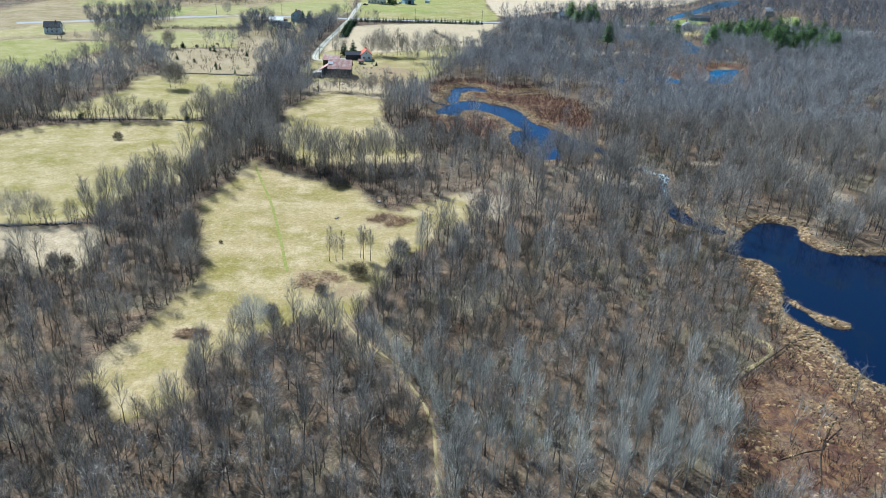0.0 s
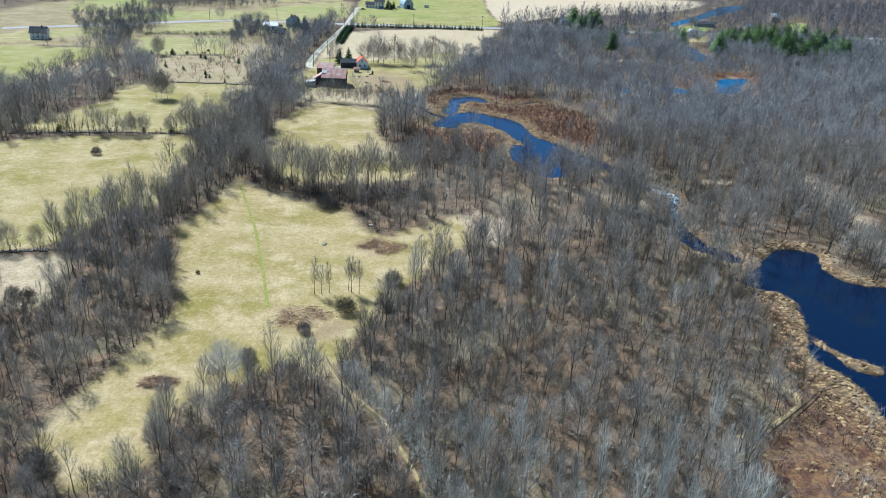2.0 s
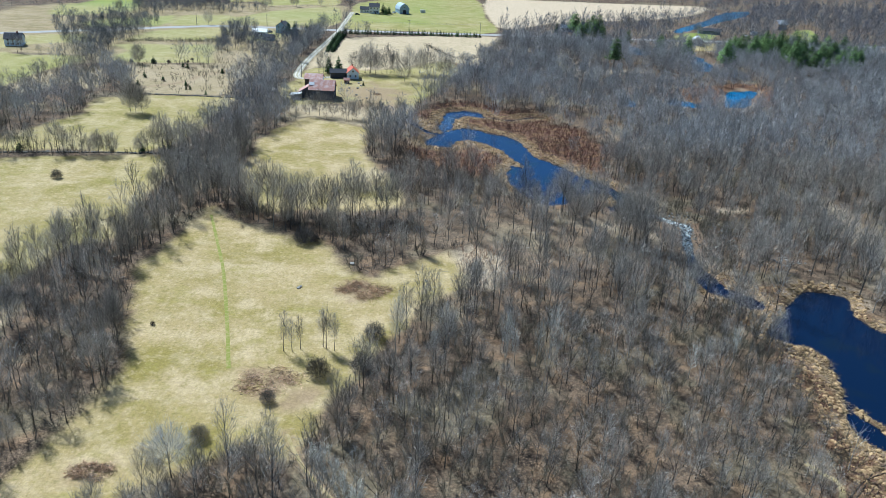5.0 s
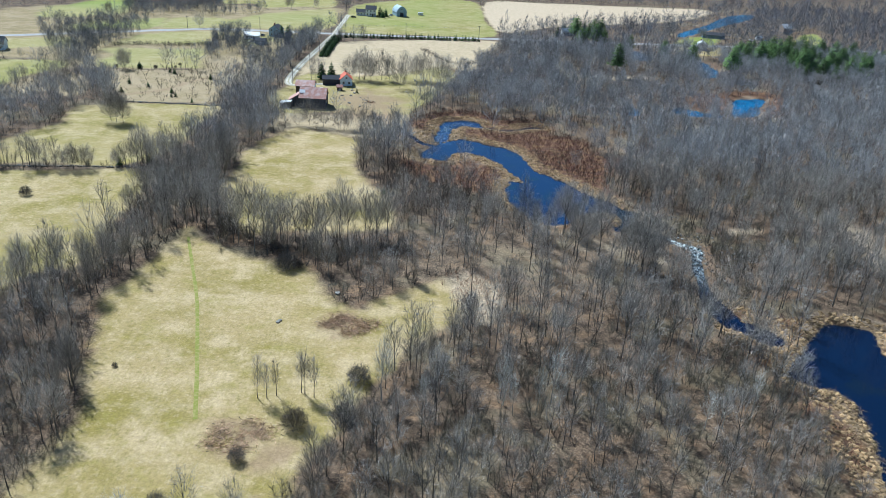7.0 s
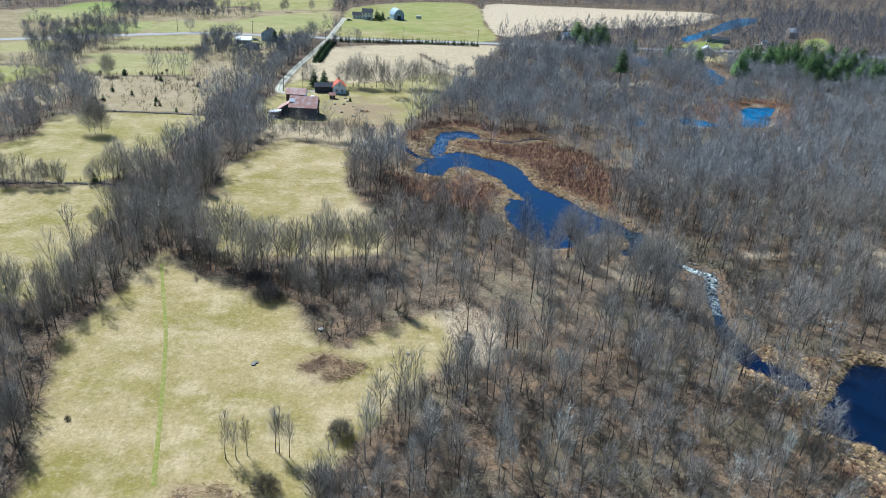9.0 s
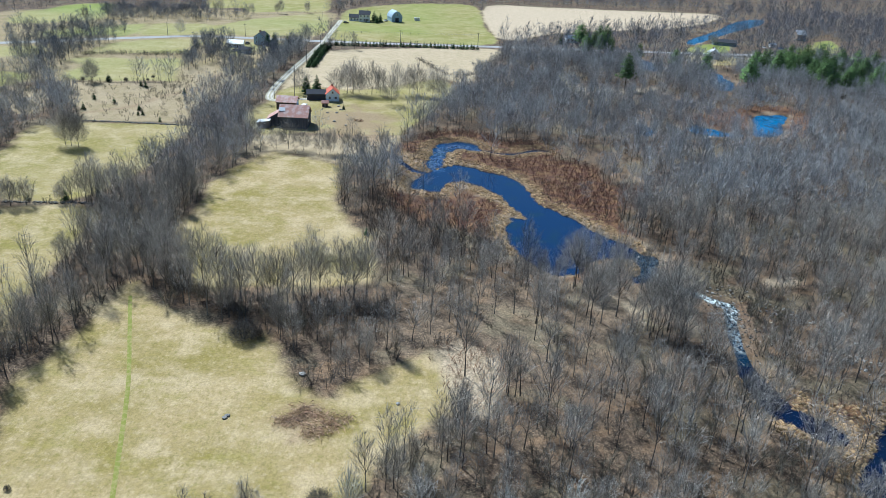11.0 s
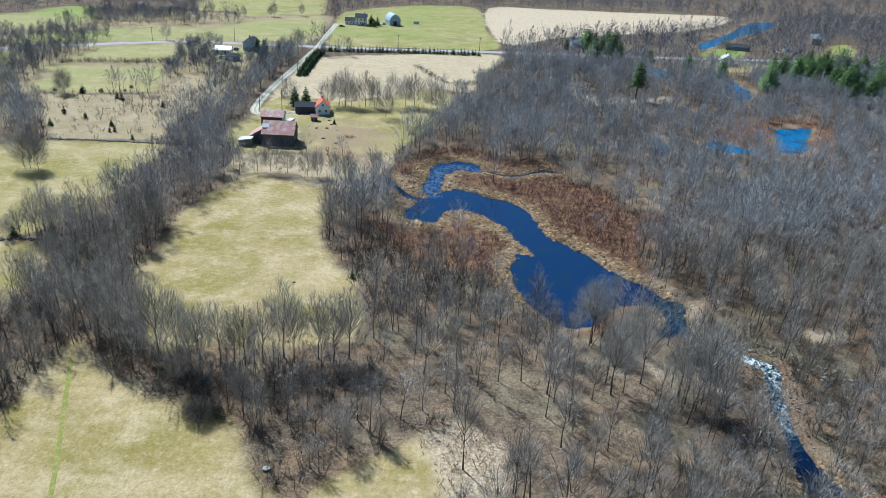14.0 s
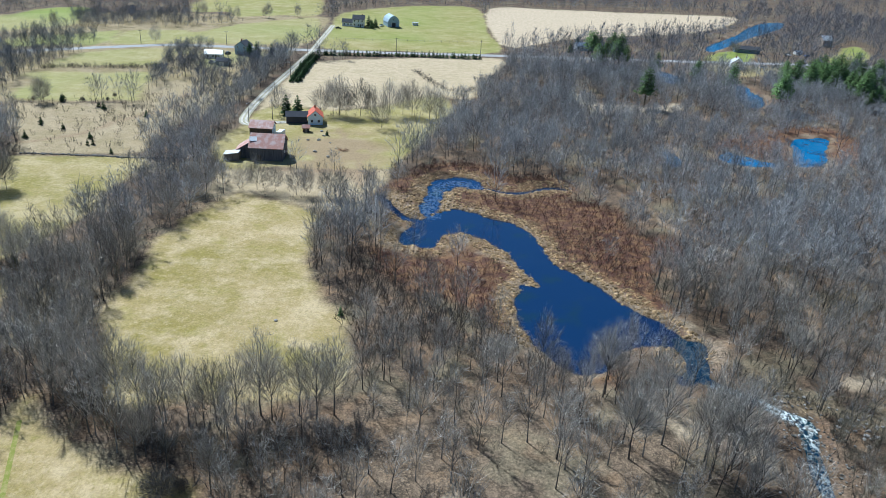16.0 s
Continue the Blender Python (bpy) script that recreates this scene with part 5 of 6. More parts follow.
wetness = np.max([ramp(-area_distance(x, y, LOOPS[k]), -3.0, 1.0) for k in MARSHES], 0)
keep = (r.random(len(x)) < wetness * ramp(value_noise(x, y, 18, 29), 0.42, 0.6)) & (water_distance(x, y) > 4.0) & in_view(x, y)
planted("marsh_shrubs", BRUSH_KINDS, x[keep], y[keep], r.uniform(0.5, 1.1, keep.sum()), M_BRUSH, "grey leafless willow scrub in the marsh", "shrubs", 19)


# tangles along the edges of the woods, and the old field's scattered shrubs
x, y, r = jittered(-170, 90, 130, 480, 2.3, 51)
rim = open_distance(x, y)
keep = (r.random(len(x)) < 0.62 * ramp(rim, 0.2, 0.8) * ramp(-rim, -5.0, -3.0) * ramp(wooded(x, y), 0.05, 0.4) * (0.35 + 0.9 * value_noise(x, y, 8, 52))) & in_view(x, y)
planted("edge_brush", BRUSH_KINDS, x[keep], y[keep], r.uniform(0.6, 1.5, keep.sum()), M_DARKBRUSH, "dark tangled brush along the edge of the wood", "shrubs", 53)
x, y, r = jittered(-58, -4, 244, 268, 1.5, 151)
strip_y = np.interp(x, (-58, -40, -26, -18, -4), (262, 255.5, 257, 259, 262))
keep = (r.random(len(x)) < 0.48 * ramp(-np.abs(y - strip_y), -4.5, -2.5)) & (open_distance(x, y) > -0.6)
planted("row_thicket", THICKET, x[keep], y[keep], r.uniform(0.3, 0.62, keep.sum()), M_DARKBRUSH, "dark leafless thicket beneath the row of maples", "shrubs", 152)
x, y, r = jittered(-260, -90, 330, 530, 3.2, 54)
inside = np.maximum(ramp(-area_distance(x, y, LOOPS["scrub"]), -2, 2), ramp(-area_distance(x, y, LOOPS["scrub_west"]), -2, 2))
thick = 0.14 + 0.5 * ramp(value_noise(x, y, 20, 55), 0.5, 0.75) + 0.75 * ramp(-x, 152, 172)
keep = (r.random(len(x)) < inside * thick) & in_view(x, y)
planted("old_field_shrubs", BRUSH_KINDS, x[keep], y[keep], r.uniform(0.5, 1.3, keep.sum()), M_BRUSH, "grey-brown shrubs spreading over the old field", "shrubs", 56)
bare = (r.random(len(x)) < 0.42 * inside * ramp(-x, 158, 174)) & in_view(x, y)
planted("young_wood", MID_KINDS, x[bare], y[bare], r.uniform(0.45, 0.85, bare.sum()), M_BARK, "young leafless trees invading the old field", "woods", 57)
x, y, r = jittered(-40, 60, 170, 300, 1.7, 61)
keep = r.random(len(x)) < 0.8 * ramp(-area_distance(x, y, LOOPS["clearing_d"]), -1.5, 1.0) * ramp(value_noise(x, y, 5, 62), 0.2, 0.5)
planted("dead_brush", SMALL_BRUSH, x[keep], y[keep], r.uniform(0.6, 1.2, keep.sum()), M_DEADBRUSH, "russet dead brush at the narrow end of the meadow", "shrubs", 63)
x, y, r = jittered(-330, -60, 470, 920, 4.4, 65)
rim = open_distance(x, y)
keep = (r.random(len(x)) < 0.75 * ramp(rim, 0.2, 1.0) * ramp(-rim, -9.0, -5.0) * ramp(wooded(x, y), 0.05, 0.4)) & in_view(x, y)
planted("hedge_brush", FAR_KINDS, x[keep], y[keep], r.uniform(0.25, 0.6, keep.sum()), M_BRUSH, "dark brush in the hedgerows between far pastures", "shrubs", 66)
x, y, r = jittered(-210, -140, 515, 560, 1.3, 143)
keep = r.random(len(x)) < 0.8 * ramp(-line_distance(x, y, PATHS["hedge_mid"]), -3.4, -1.5) * ramp(value_noise(x, y, 9, 144), 0.25, 0.5)
planted("hedge_brush", BRUSH_KINDS, x[keep], y[keep], r.uniform(0.6, 1.4, keep.sum()), M_DARKBRUSH, "dark tangled hedge between two far pastures", "shrubs", 145)
x, y, r = jittered(-24, 22, 528, 578, 1.3, 146)
keep = r.random(len(x)) < 0.75 * ramp(-line_distance(x, y, smooth_loop(SPOTS["hay_brush"], 3, False)), -2.6, -1.0)
planted("field_brush", BRUSH_KINDS, x[keep], y[keep], r.uniform(0.4, 1.0, keep.sum()), M_DARKBRUSH, "dark brush in the dip of the hay field", "shrubs", 147)
x, y, r = jittered(-330, 420, 340, 620, 6.0, 67)
keep = (r.random(len(x)) < 0.5 * wooded(x, y)) & in_view(x, y)
planted("undergrowth", FAR_KINDS, x[keep], y[keep], r.uniform(0.2, 0.42, keep.sum()), M_DARKBRUSH, "grey-brown underbrush in the wide woods", "shrubs", 68)
x, y, r = jittered(45, 100, 236, 296, 1.5, 83)
by = line_distance(x, y, PATHS["creek"])
keep = (r.random(len(x)) < 0.9 * ramp(by, 2.4, 3.2) * ramp(-by, -9, -5) * (0.3 + value_noise(x, y, 5, 84))) & (water_distance(x, y) > 1.2)
planted("bank_brush", SMALL_BRUSH, x[keep], y[keep], r.uniform(0.5, 1.2, keep.sum()), M_BRUSH, "grey brush on the stony banks of the stream", "shrubs", 85)
keep = (r.random(len(x)) < 0.28 * ramp(x - np.interp(y, CREEK_Y, CREEK_X), 2.5, 4.5) * ramp(-by, -16, -9)) & (water_distance(x, y) > 2.0)
planted("bank_thicket", THICKET, x[keep], y[keep], r.uniform(0.3, 0.65, keep.sum()), M_OLIVE, "leafless thicket crowding the stream bank", "shrubs", 86)


# ---- things: helpers ----
def part(name, bm, mat, parent=None, label=""):
    """One mesh object from a bmesh, as a part of a thing."""
    me = bpy.data.meshes.new(name)
    bm.to_mesh(me)
    bm.free()
    for m in mat if isinstance(mat, (list, tuple)) else [mat]:
        me.materials.append(m)
    ob = new(name, me)
    if parent:
        ob.parent = parent
    return tagged(ob, label)


def box(bm, x, y, z, sx, sy, sz, turn=0.0, bevel=0.0):
    """A box whose base stands at z."""
    made = bmesh.ops.create_cube(bm, size=1.0, matrix=pose(x, y, z + sz / 2, 0, 0, turn) @ Matrix.Diagonal((sx, sy, sz, 1)))
    if bevel:
        bmesh.ops.bevel(bm, geom=list({e for v in made["verts"] for e in v.link_edges}), offset=bevel, segments=1, affect="EDGES")
    return made["verts"]


def boxed(*args, **more):
    bm = bmesh.new()
    box(bm, *args, **more)
    return bm


def prism(outline, depth, y0=0.0):
    """A solid from an outline in x and z, drawn out along y."""
    bm = bmesh.new()
    a = [bm.verts.new((px, y0, pz)) for px, pz in outline]
    b = [bm.verts.new((px, y0 + depth, pz)) for px, pz in outline]
    bm.faces.new(a)
    bm.faces.new(b[::-1])
    for i in range(len(a)):
        j = (i + 1) % len(a)
        bm.faces.new((a[j], a[i], b[i], b[j]))
    bmesh.ops.recalc_face_normals(bm, faces=bm.faces)
    return bm


def thing(name, x, y, turn, label, category, group="", z=None):
    ob = new(name)
    ground = float(land_height(np.array([float(x)]), np.array([float(y)]))[0]) if z is None else z
    ob.matrix_world = pose(x, y, ground, 0, 0, turn)
    return tagged(ob, label, category, group)


# ---- plants that stand alone ----
def plant_mesh(name, grown, which, mat):
    """The wood (0) or the twigs (1) of a grown plant as a mesh."""
    v, f, t = grown
    mine = f[t[f[:, 0]] == which]
    used, index = np.unique(mine, return_inverse=True)
    ob = mesh_object(name, v[used], index.reshape(-1, 3), mat, {"twig": t[used], "tint": np.zeros(len(used))})
    return ob


def plant_thing(name, grown, mat, label, category, group, x, y, size, turn, parts=("trunk", "crown")):
    ob = thing(name, x, y, turn, label, category, group)
    ob.scale = (size, size, size)
    for key, which in zip(parts, (0, 1)):
        plant_mesh(key, grown, which, mat).parent = ob
    return ob


def plant_copies(name, kinds, mat, label, category, group, places, sizes, seed, parts=("trunk", "crown")):
    """The same few plants again and again, turned and scaled."""
    r, first, out = np.random.default_rng(seed), {}, []
    for (px, py), size in zip(places, sizes):
        k = int(r.integers(len(kinds)))
        turn = float(r.uniform(0, 360))
        if k not in first:
            first[k] = plant_thing(name, kinds[k], mat, label, category, group, px, py, size, turn, parts)
            out.append(first[k])
            continue
        h = float(land_height(np.array([float(px)]), np.array([float(py)]))[0])
        ob = copy_thing(first[k], pose(px, py, h, 0, 0, turn))
        ob.scale = (size, size, size * float(r.uniform(0.9, 1.1)))
        out.append(ob)
    return out


def along(line, step, jitter=0.0, seed=0):
    """Points at even steps along a line."""
    p = smooth_loop(line, 8, False)
    s = np.r_[0, np.cumsum(np.linalg.norm(np.diff(p, axis=0), axis=1))]
    at = np.arange(step / 2, s[-1], step)
    r = np.random.default_rng(seed)
    return np.stack([np.interp(at, s, p[:, 0]), np.interp(at, s, p[:, 1])], 1) + r.normal(size=(len(at), 2)) * jitter


rt = np.random.default_rng(77)
plant_copies("bare_tree", SOLO_KINDS, M_BARK, "leafless grey tree at the edge of the wood", "tree", "trees along the wood's edge", SOLO[:, :2], SOLO[:, 2], 11)
FULL = [bare_tree(200 + i, 14.0, 4.0 + 0.4 * (i % 2), 15, 1250, 0.036, 6, 5, low=0.3, base=0.33) for i in range(4)]
SLIM = [bare_tree(220 + i, 9.5, 1.4, 7, 330, 0.035, 5, 5) for i in range(3)]
ROUND = [bare_tree(270, 10.0, 4.6, 16, 1700, 0.034, 6, 5, low=0.28, base=0.34, fans=0.6)]
BUSHY = [bare_tree(250 + i, 10.0, 3.4 + 0.3 * i, 9, 800, 0.05, 4, 3, low=0.16, base=0.12, fine=0.6, reach=(0.08, 0.2), stout=0.5, fans=0.8) for i in range(5)]
sizes = lambda n, a, b: rt.uniform(a, b, n)
for key, kinds, lo, hi, label, group in (
        ("row", FULL, 0.9, 1.3, "tall leafless maple in the row between two meadows", "trees in the meadow row"),
        ("oak", FULL, 1.1, 1.35, "broad leafless oak above the stream", "oaks by the stream"),
        ("near_big", ROUND, 1.0, 1.02, "wide leafless tree with pale upper twigs on the meadow's edge", ""),
        ("yard_row", BUSHY, 0.9, 1.25, "leafless tree on the bank below the farmyard", "trees below the farmyard"),
        ("hay_row", BUSHY, 1.3, 1.75, "leafless tree along the hay field", "trees along the hay field"),
        ("left_hedge", BUSHY, 0.6, 0.95, "leafless tree in a fence row between meadows", "trees in the fence row"),
        ("left_hedge_near", BUSHY, 0.7, 1.0, "bare tree on the old stone row", "trees on the stone row"),
        ("upper_lone", BUSHY, 1.2, 1.5, "leafless tree of a small clump in the upper meadow", "clump in the upper meadow"),
        ("grove", SLIM, 0.85, 1.05, "slim leafless young tree in the near meadow", "slim trees in the meadow"),
        ("far_lone", BUSHY, 0.8, 1.2, "lone leafless tree in distant pasture", "far pasture trees")):
    plant_copies("bare_tree", kinds, M_SILVER if key == "near_big" else M_BARK, label, "tree", group, SPOTS[key], sizes(len(SPOTS[key]), lo, hi), len(key))
plant_copies("dead_tree", [bare_tree(260 + i, 10.0, 2.2, 5, 26, 0.06, 5, 5) for i in range(3)], M_PALE, "bleached dead tree standing in the marsh", "dead tree", "dead trees in the marsh", SPOTS["snag"], sizes(6, 0.6, 1.1), 5)
SPRUCE = [conifer(300 + i, 10.0, 2.6, 16, 8, 0.5) for i in range(3)]
PINE = [conifer(320 + i, 17.0, 4.4, 18, 11, 0.27, True) for i in range(4)]
plant_copies("spruce", SPRUCE, M_NEEDLE, "dark green spruce beside a house", "conifer", "spruces by the houses", SPOTS["spruce"], [0.95, 1.08] + list(sizes(12, 0.75, 1.0)), 12, ("trunk", "needles"))
CEDAR = [conifer(340 + i, 4.0, 1.1, 9, 6, 0.6) for i in range(3)]
plant_copies("cedar", CEDAR, M_NEEDLE, "small dark green cedar in dry grass", "conifer", "young cedars", SPOTS["cedar"], sizes(len(SPOTS["cedar"]), 0.55, 1.0), 13, ("trunk", "needles"))
for key, step in (("spruce_road", 2.3), ("spruce_lane", 2.2)):
    p = along(ROWS_OF[key], step, 0.35, 4)
    if key == "spruce_lane":
        p = np.concatenate([p, p + (3.0, 0.5)])
    plant_copies("young_spruce", CEDAR, M_NEEDLE, "young green spruce in a clipped windbreak row", "conifer", "windbreak of young spruces", p, sizes(len(p), 0.75, 1.15), 14, ("trunk", "needles"))
p = np.array(SPOTS["pine_wood"] + SPOTS["pine_iso"], float)
plant_copies("pine", PINE, M_PINE, "green white pine above the bare woods", "conifer", "pines among the bare woods", p, sizes(len(p), 0.85, 1.25), 15, ("trunk", "needles"))
extra = np.concatenate([p[:27] + rt.normal(size=(27, 2)) * 7 for _ in range(2)])
plant_copies("pine", PINE, M_PINE, "green white pine above the bare woods", "conifer", "pines among the bare woods", extra, sizes(len(extra), 0.7, 1.1), 16, ("trunk", "needles"))

x, y, r = jittered(-90, -5, 360, 490, 2.6, 44)
keep = r.random(len(x)) < 0.55 * ramp(-area_distance(x, y, LOOPS["bank"]), -1.0, 1.5) + 0.5 * ramp(-line_distance(x, y, smooth_loop(SPOTS["hay_row"][1:11:3], 4, False)), -4, -2)
planted("bank_brush", BRUSH_KINDS, x[keep], y[keep], r.uniform(0.35, 0.8, keep.sum()), M_BRUSH, "weedy brown brush on the farmyard bank", "shrubs", 45)

# bushes
DENSE = [round_bush(400 + i, 3.0, 1.7, 2100, 0.042) for i in range(3)]
spots = SPOTS["bush"] + SPOTS["bush2"]
heights = [0.9, 0.28, 1.45, 1.15, 1.2, 1.15, 1.0, 0.9, 0.9, 0.9, 0.75, 1.25, 0.7]
plant_copies("bush", DENSE, M_DARKBRUSH, "dense dark leafless bush in the meadow", "bush", "meadow bushes", spots, [1.3 * v for v in heights], 17, ("stem", "twig_mass"))
plant_copies("bush", SMALL_BRUSH, M_BRUSH, "small grey shrub in straw-coloured grass", "bush", "old-field shrubs", SPOTS["scrubs"], sizes(len(SPOTS["scrubs"]), 0.6, 1.5), 18, ("stem", "twig_mass"))
spots = SPOTS["pasture_bush"][10:]
plant_copies("bush", DENSE, M_BRUSH, "leafless bush in a brushy row", "bush", "brush rows", spots, sizes(len(spots), 0.35, 0.95), 19, ("stem", "twig_mass"))


def brush_pile(x, y, rx, ry, sticks, seed, label, tall=0.7):
    """A low heap of cut branches and dead stalks in uneven clumps."""
    r = np.random.default_rng(seed)
    ob = thing("brush_pile", x, y, 0, label, "brush pile")
    hubs = [(math.cos(w) * q * rx, math.sin(w) * q * ry, r.uniform(0.4, 1.0)) for w, q in zip(r.uniform(0, 6.283, 14), np.sqrt(r.random(14)))]
    for name, mat, count, thick in (("brushwood", M_DEADBRUSH, sticks * 2, 0.05), ("straw", M_REED, sticks, 0.05), ("dead_wood", M_DARKBRUSH, sticks // 6, 0.06)):
        g = Growth()
        for i in range(count):
            hx, hy, hz = hubs[int(r.integers(len(hubs)))]
            c = np.array([hx + r.normal() * rx * 0.22, hy + r.normal() * ry * 0.22, 0.05 + tall * hz * r.random()])
            d = unit(r.normal(size=3) * (1, 1, 0.45)) * r.uniform(0.2, 0.75)
            g.add(*tube([c - d, c + d], [thick * r.uniform(0.5, 1.2), 0.01], 3), 1.0)
        v, f, t = g.done()
        v[:, 2] = np.maximum(v[:, 2], -0.02)
        tagged(mesh_object(name, v, f, mat, {"twig": t, "tint": np.repeat(r.random(count), 6)}, parent=ob), kind="stuff")
    return ob


brush_pile(-16, 218, 5.6, 4.2, 620, 1, "wide heap of dead brown stalks and brush in the meadow")
brush_pile(-51, 151.5, 3.4, 1.5, 320, 2, "low russet heap of cut brush in the grass")
brush_pile(-29, 177.5, 5.4, 4.4, 380, 3, "scattered dead brush on bare reddish soil", 0.35)
brush_pile(-35, 422, 1.6, 1.6, 60, 4, "dark heap of scrap timber in the farmyard")


# ---- stones ----
def stone_mesh(seed, flat=0.6):
    r = np.random.default_rng(seed)
    bm = bmesh.new()
    bmesh.ops.create_icosphere(bm, subdivisions=1, radius=0.5)
    for v in bm.verts:
        v.co *= 0.75 + 0.5 * r.random()
        v.co.z *= flat
    return bm


STONES = [part("stone", stone_mesh(i), M_STONE) for i in range(4)]
for i, ob in enumerate(STONES):
    px, py = SPOTS["stone"][i]
    ob.matrix_world = pose(px, py, float(land_height(np.array([px]), np.array([py]))[0]) + 0.1, 0, 0, 40 * i)
    tagged(ob, "pale grey field stone lying in the meadow grass", "stone", "field stones")
for i, (px, py) in enumerate(SPOTS["stone"][4:] + SPOTS["yard_stone"]):
    ob = copy_thing(STONES[i % 4], pose(px, py, float(land_height(np.array([float(px)]), np.array([float(py)]))[0]) + 0.15, 0, 0, 70 * i))
    s = 1.0 + 0.9 * rt.random()
    ob.scale = (s, s * 0.8, s)
    tagged(ob, "dark boulder on the bare farmyard soil" if i else "")


def stone_band(name, line, per_metre, width, size, label, seed, mat):
    """A long row of many stones, joined."""
    r = np.random.default_rng(seed)
    p = along(line, 1.0 / per_metre, width, seed)
    h = land_height(p[:, 0], p[:, 1])
    me = [STONES[i].data for i in range(4)]
    shapes = [(np.array([v.co for v in m.vertices]), np.array([q.vertices for q in m.polygons])) for m in me]
    V, F, base = [], [], 0
    for (px, py), z in zip(p, h):
        v, f = shapes[int(r.integers(4))]
        s = size * r.uniform(0.5, 1.5)
        w = r.uniform(0, 6.283)
        q = v * s
        V.append(np.stack([q[:, 0] * math.cos(w) - q[:, 1] * math.sin(w) + px, q[:, 0] * math.sin(w) + q[:, 1] * math.cos(w) + py, q[:, 2] + max(z, WATER - 0.1) + 0.12 * s], 1))
        F.append(f + base)
        base += len(v)
    return tagged(mesh_object(name, np.concatenate(V), np.concatenate(F), mat), label, "stones", kind="stuff")


stone_band("stones", LINES["creek"][3:11], 7.0, 3.4, 0.5, "dark boulders and stones in the rapids", 1, M_DARKSTONE)
stone_band("stones", LINES["creek"][3:11], 4.0, 3.8, 0.4, "pale stones heaped along the rapids", 9, M_STONE)
stone_band("stones", LINES["braid"], 0.5, 2.2, 0.5, "stones in the shallow inlet stream", 2, M_DARKSTONE)
stone_band("stones", LINES["rock_channel"], 3.2, 2.6, 0.75, "pale boulders strewn along a dry stream channel", 8, M_STONE)
for i, key in enumerate(("wall_upper", "wall_left", "wall_near")):
    stone_band("stone_row", ROWS_OF[key], 3.5, 0.35, 0.8, "low tumbled stone row between meadows", 3 + i, M_DARKSTONE)

# ---- buildings ----
def gable_roof(length, width, eave, ridge, over=0.4, thick=0.18):
    """Two roof slabs over a ridge that runs along x."""
    bm = bmesh.new()
    half = width / 2
    slope = (ridge - eave) / half
    for s in (-1, 1):
        a = [(-length / 2 - over, s * (half + over), eave - over * slope), (length / 2 + over, s * (half + over), eave - over * slope), (length / 2 + over, 0, ridge), (-length / 2 - over, 0, ridge)]
        low = [bm.verts.new(p) for p in a]
        high = [bm.verts.new((p[0], p[1], p[2] + thick)) for p in a]
        bm.faces.new(low)
        bm.faces.new(high[::-1])
        for i in range(4):
            j = (i + 1) % 4
            bm.faces.new((low[j], low[i], high[i], high[j]))
    bmesh.ops.recalc_face_normals(bm, faces=bm.faces)
    return bm


def gable_walls(length, width, eave, ridge, sink=0.4):
    bm = prism([(-width / 2, -sink), (width / 2, -sink), (width / 2, eave), (0, ridge), (-width / 2, eave)], length, -length / 2)
    bmesh.ops.rotate(bm, verts=bm.verts, cent=(0, 0, 0), matrix=Matrix.Rotation(radians(90), 3, "Z"))
    return bm


def add_window(parent, x, y, z, w, h, turn):
    """A window on a wall: frame, pane and sill, standing proud of the siding."""
    m = pose(x, y, z, 0, 0, turn)
    bm = bmesh.new()
    for px, pz, sx, sz in ((0, h / 2, w, 0.1), (0, -h / 2, w, 0.1), (-w / 2, 0, 0.1, h), (w / 2, 0, 0.1, h), (0, 0, 0.06, h)):
        box(bm, px, 0, pz - sz / 2, sx, 0.1, sz)
    frame_ob = part("window", bm, M_TRIM, parent)
    frame_ob.matrix_local = m
    pane = part("pane", boxed(0, 0.02, -h / 2, w, 0.04, h), M_GLASS, frame_ob)
    return frame_ob


def gable_building(name, x, y, turn, length, width, eave, ridge, wall_mat, roof_mat, label, category, windows=(), doors=(), chimney=None, parent=None):
    """A house or barn with a ridge along its own x axis; windows and doors are (side, along, height, w, h)."""
    ob = thing(name, x, y, turn, label, category) if parent is None else new(name)
    if parent is not None:
        ob.parent = parent
        ob.matrix_local = pose(x, y, 0, 0, 0, turn)
    part("wall", gable_walls(length, width, eave, ridge - 0.03), wall_mat, ob)
    roof = part("roof", gable_roof(length, width, eave, ridge), roof_mat, ob)
    side = {"front": (0, -width / 2 - 0.04, 0), "back": (0, width / 2 + 0.04, 180), "right": (length / 2 + 0.04, 0, 90), "left": (-length / 2 - 0.04, 0, -90)}
    for s, a, z, w, h in windows:
        px, py, rz = side[s]
        add_window(ob, px + (a if s in ("front", "back") else 0), py + (a if s in ("left", "right") else 0), z, w, h, rz)
    for s, a, w, h, mat in doors:
        px, py, rz = side[s]
        d = part("door", boxed(0, 0, 0, w, 0.08, h, bevel=0.02), mat, ob)
        d.matrix_local = pose(px + (a if s in ("front", "back") else 0), py + (a if s in ("left", "right") else 0), 0, 0, 0, rz)
    if chimney:
        part("chimney", boxed(chimney[0], chimney[1], ridge - 0.7, 0.7, 0.7, 1.7), M_BRICK, roof)
    return ob


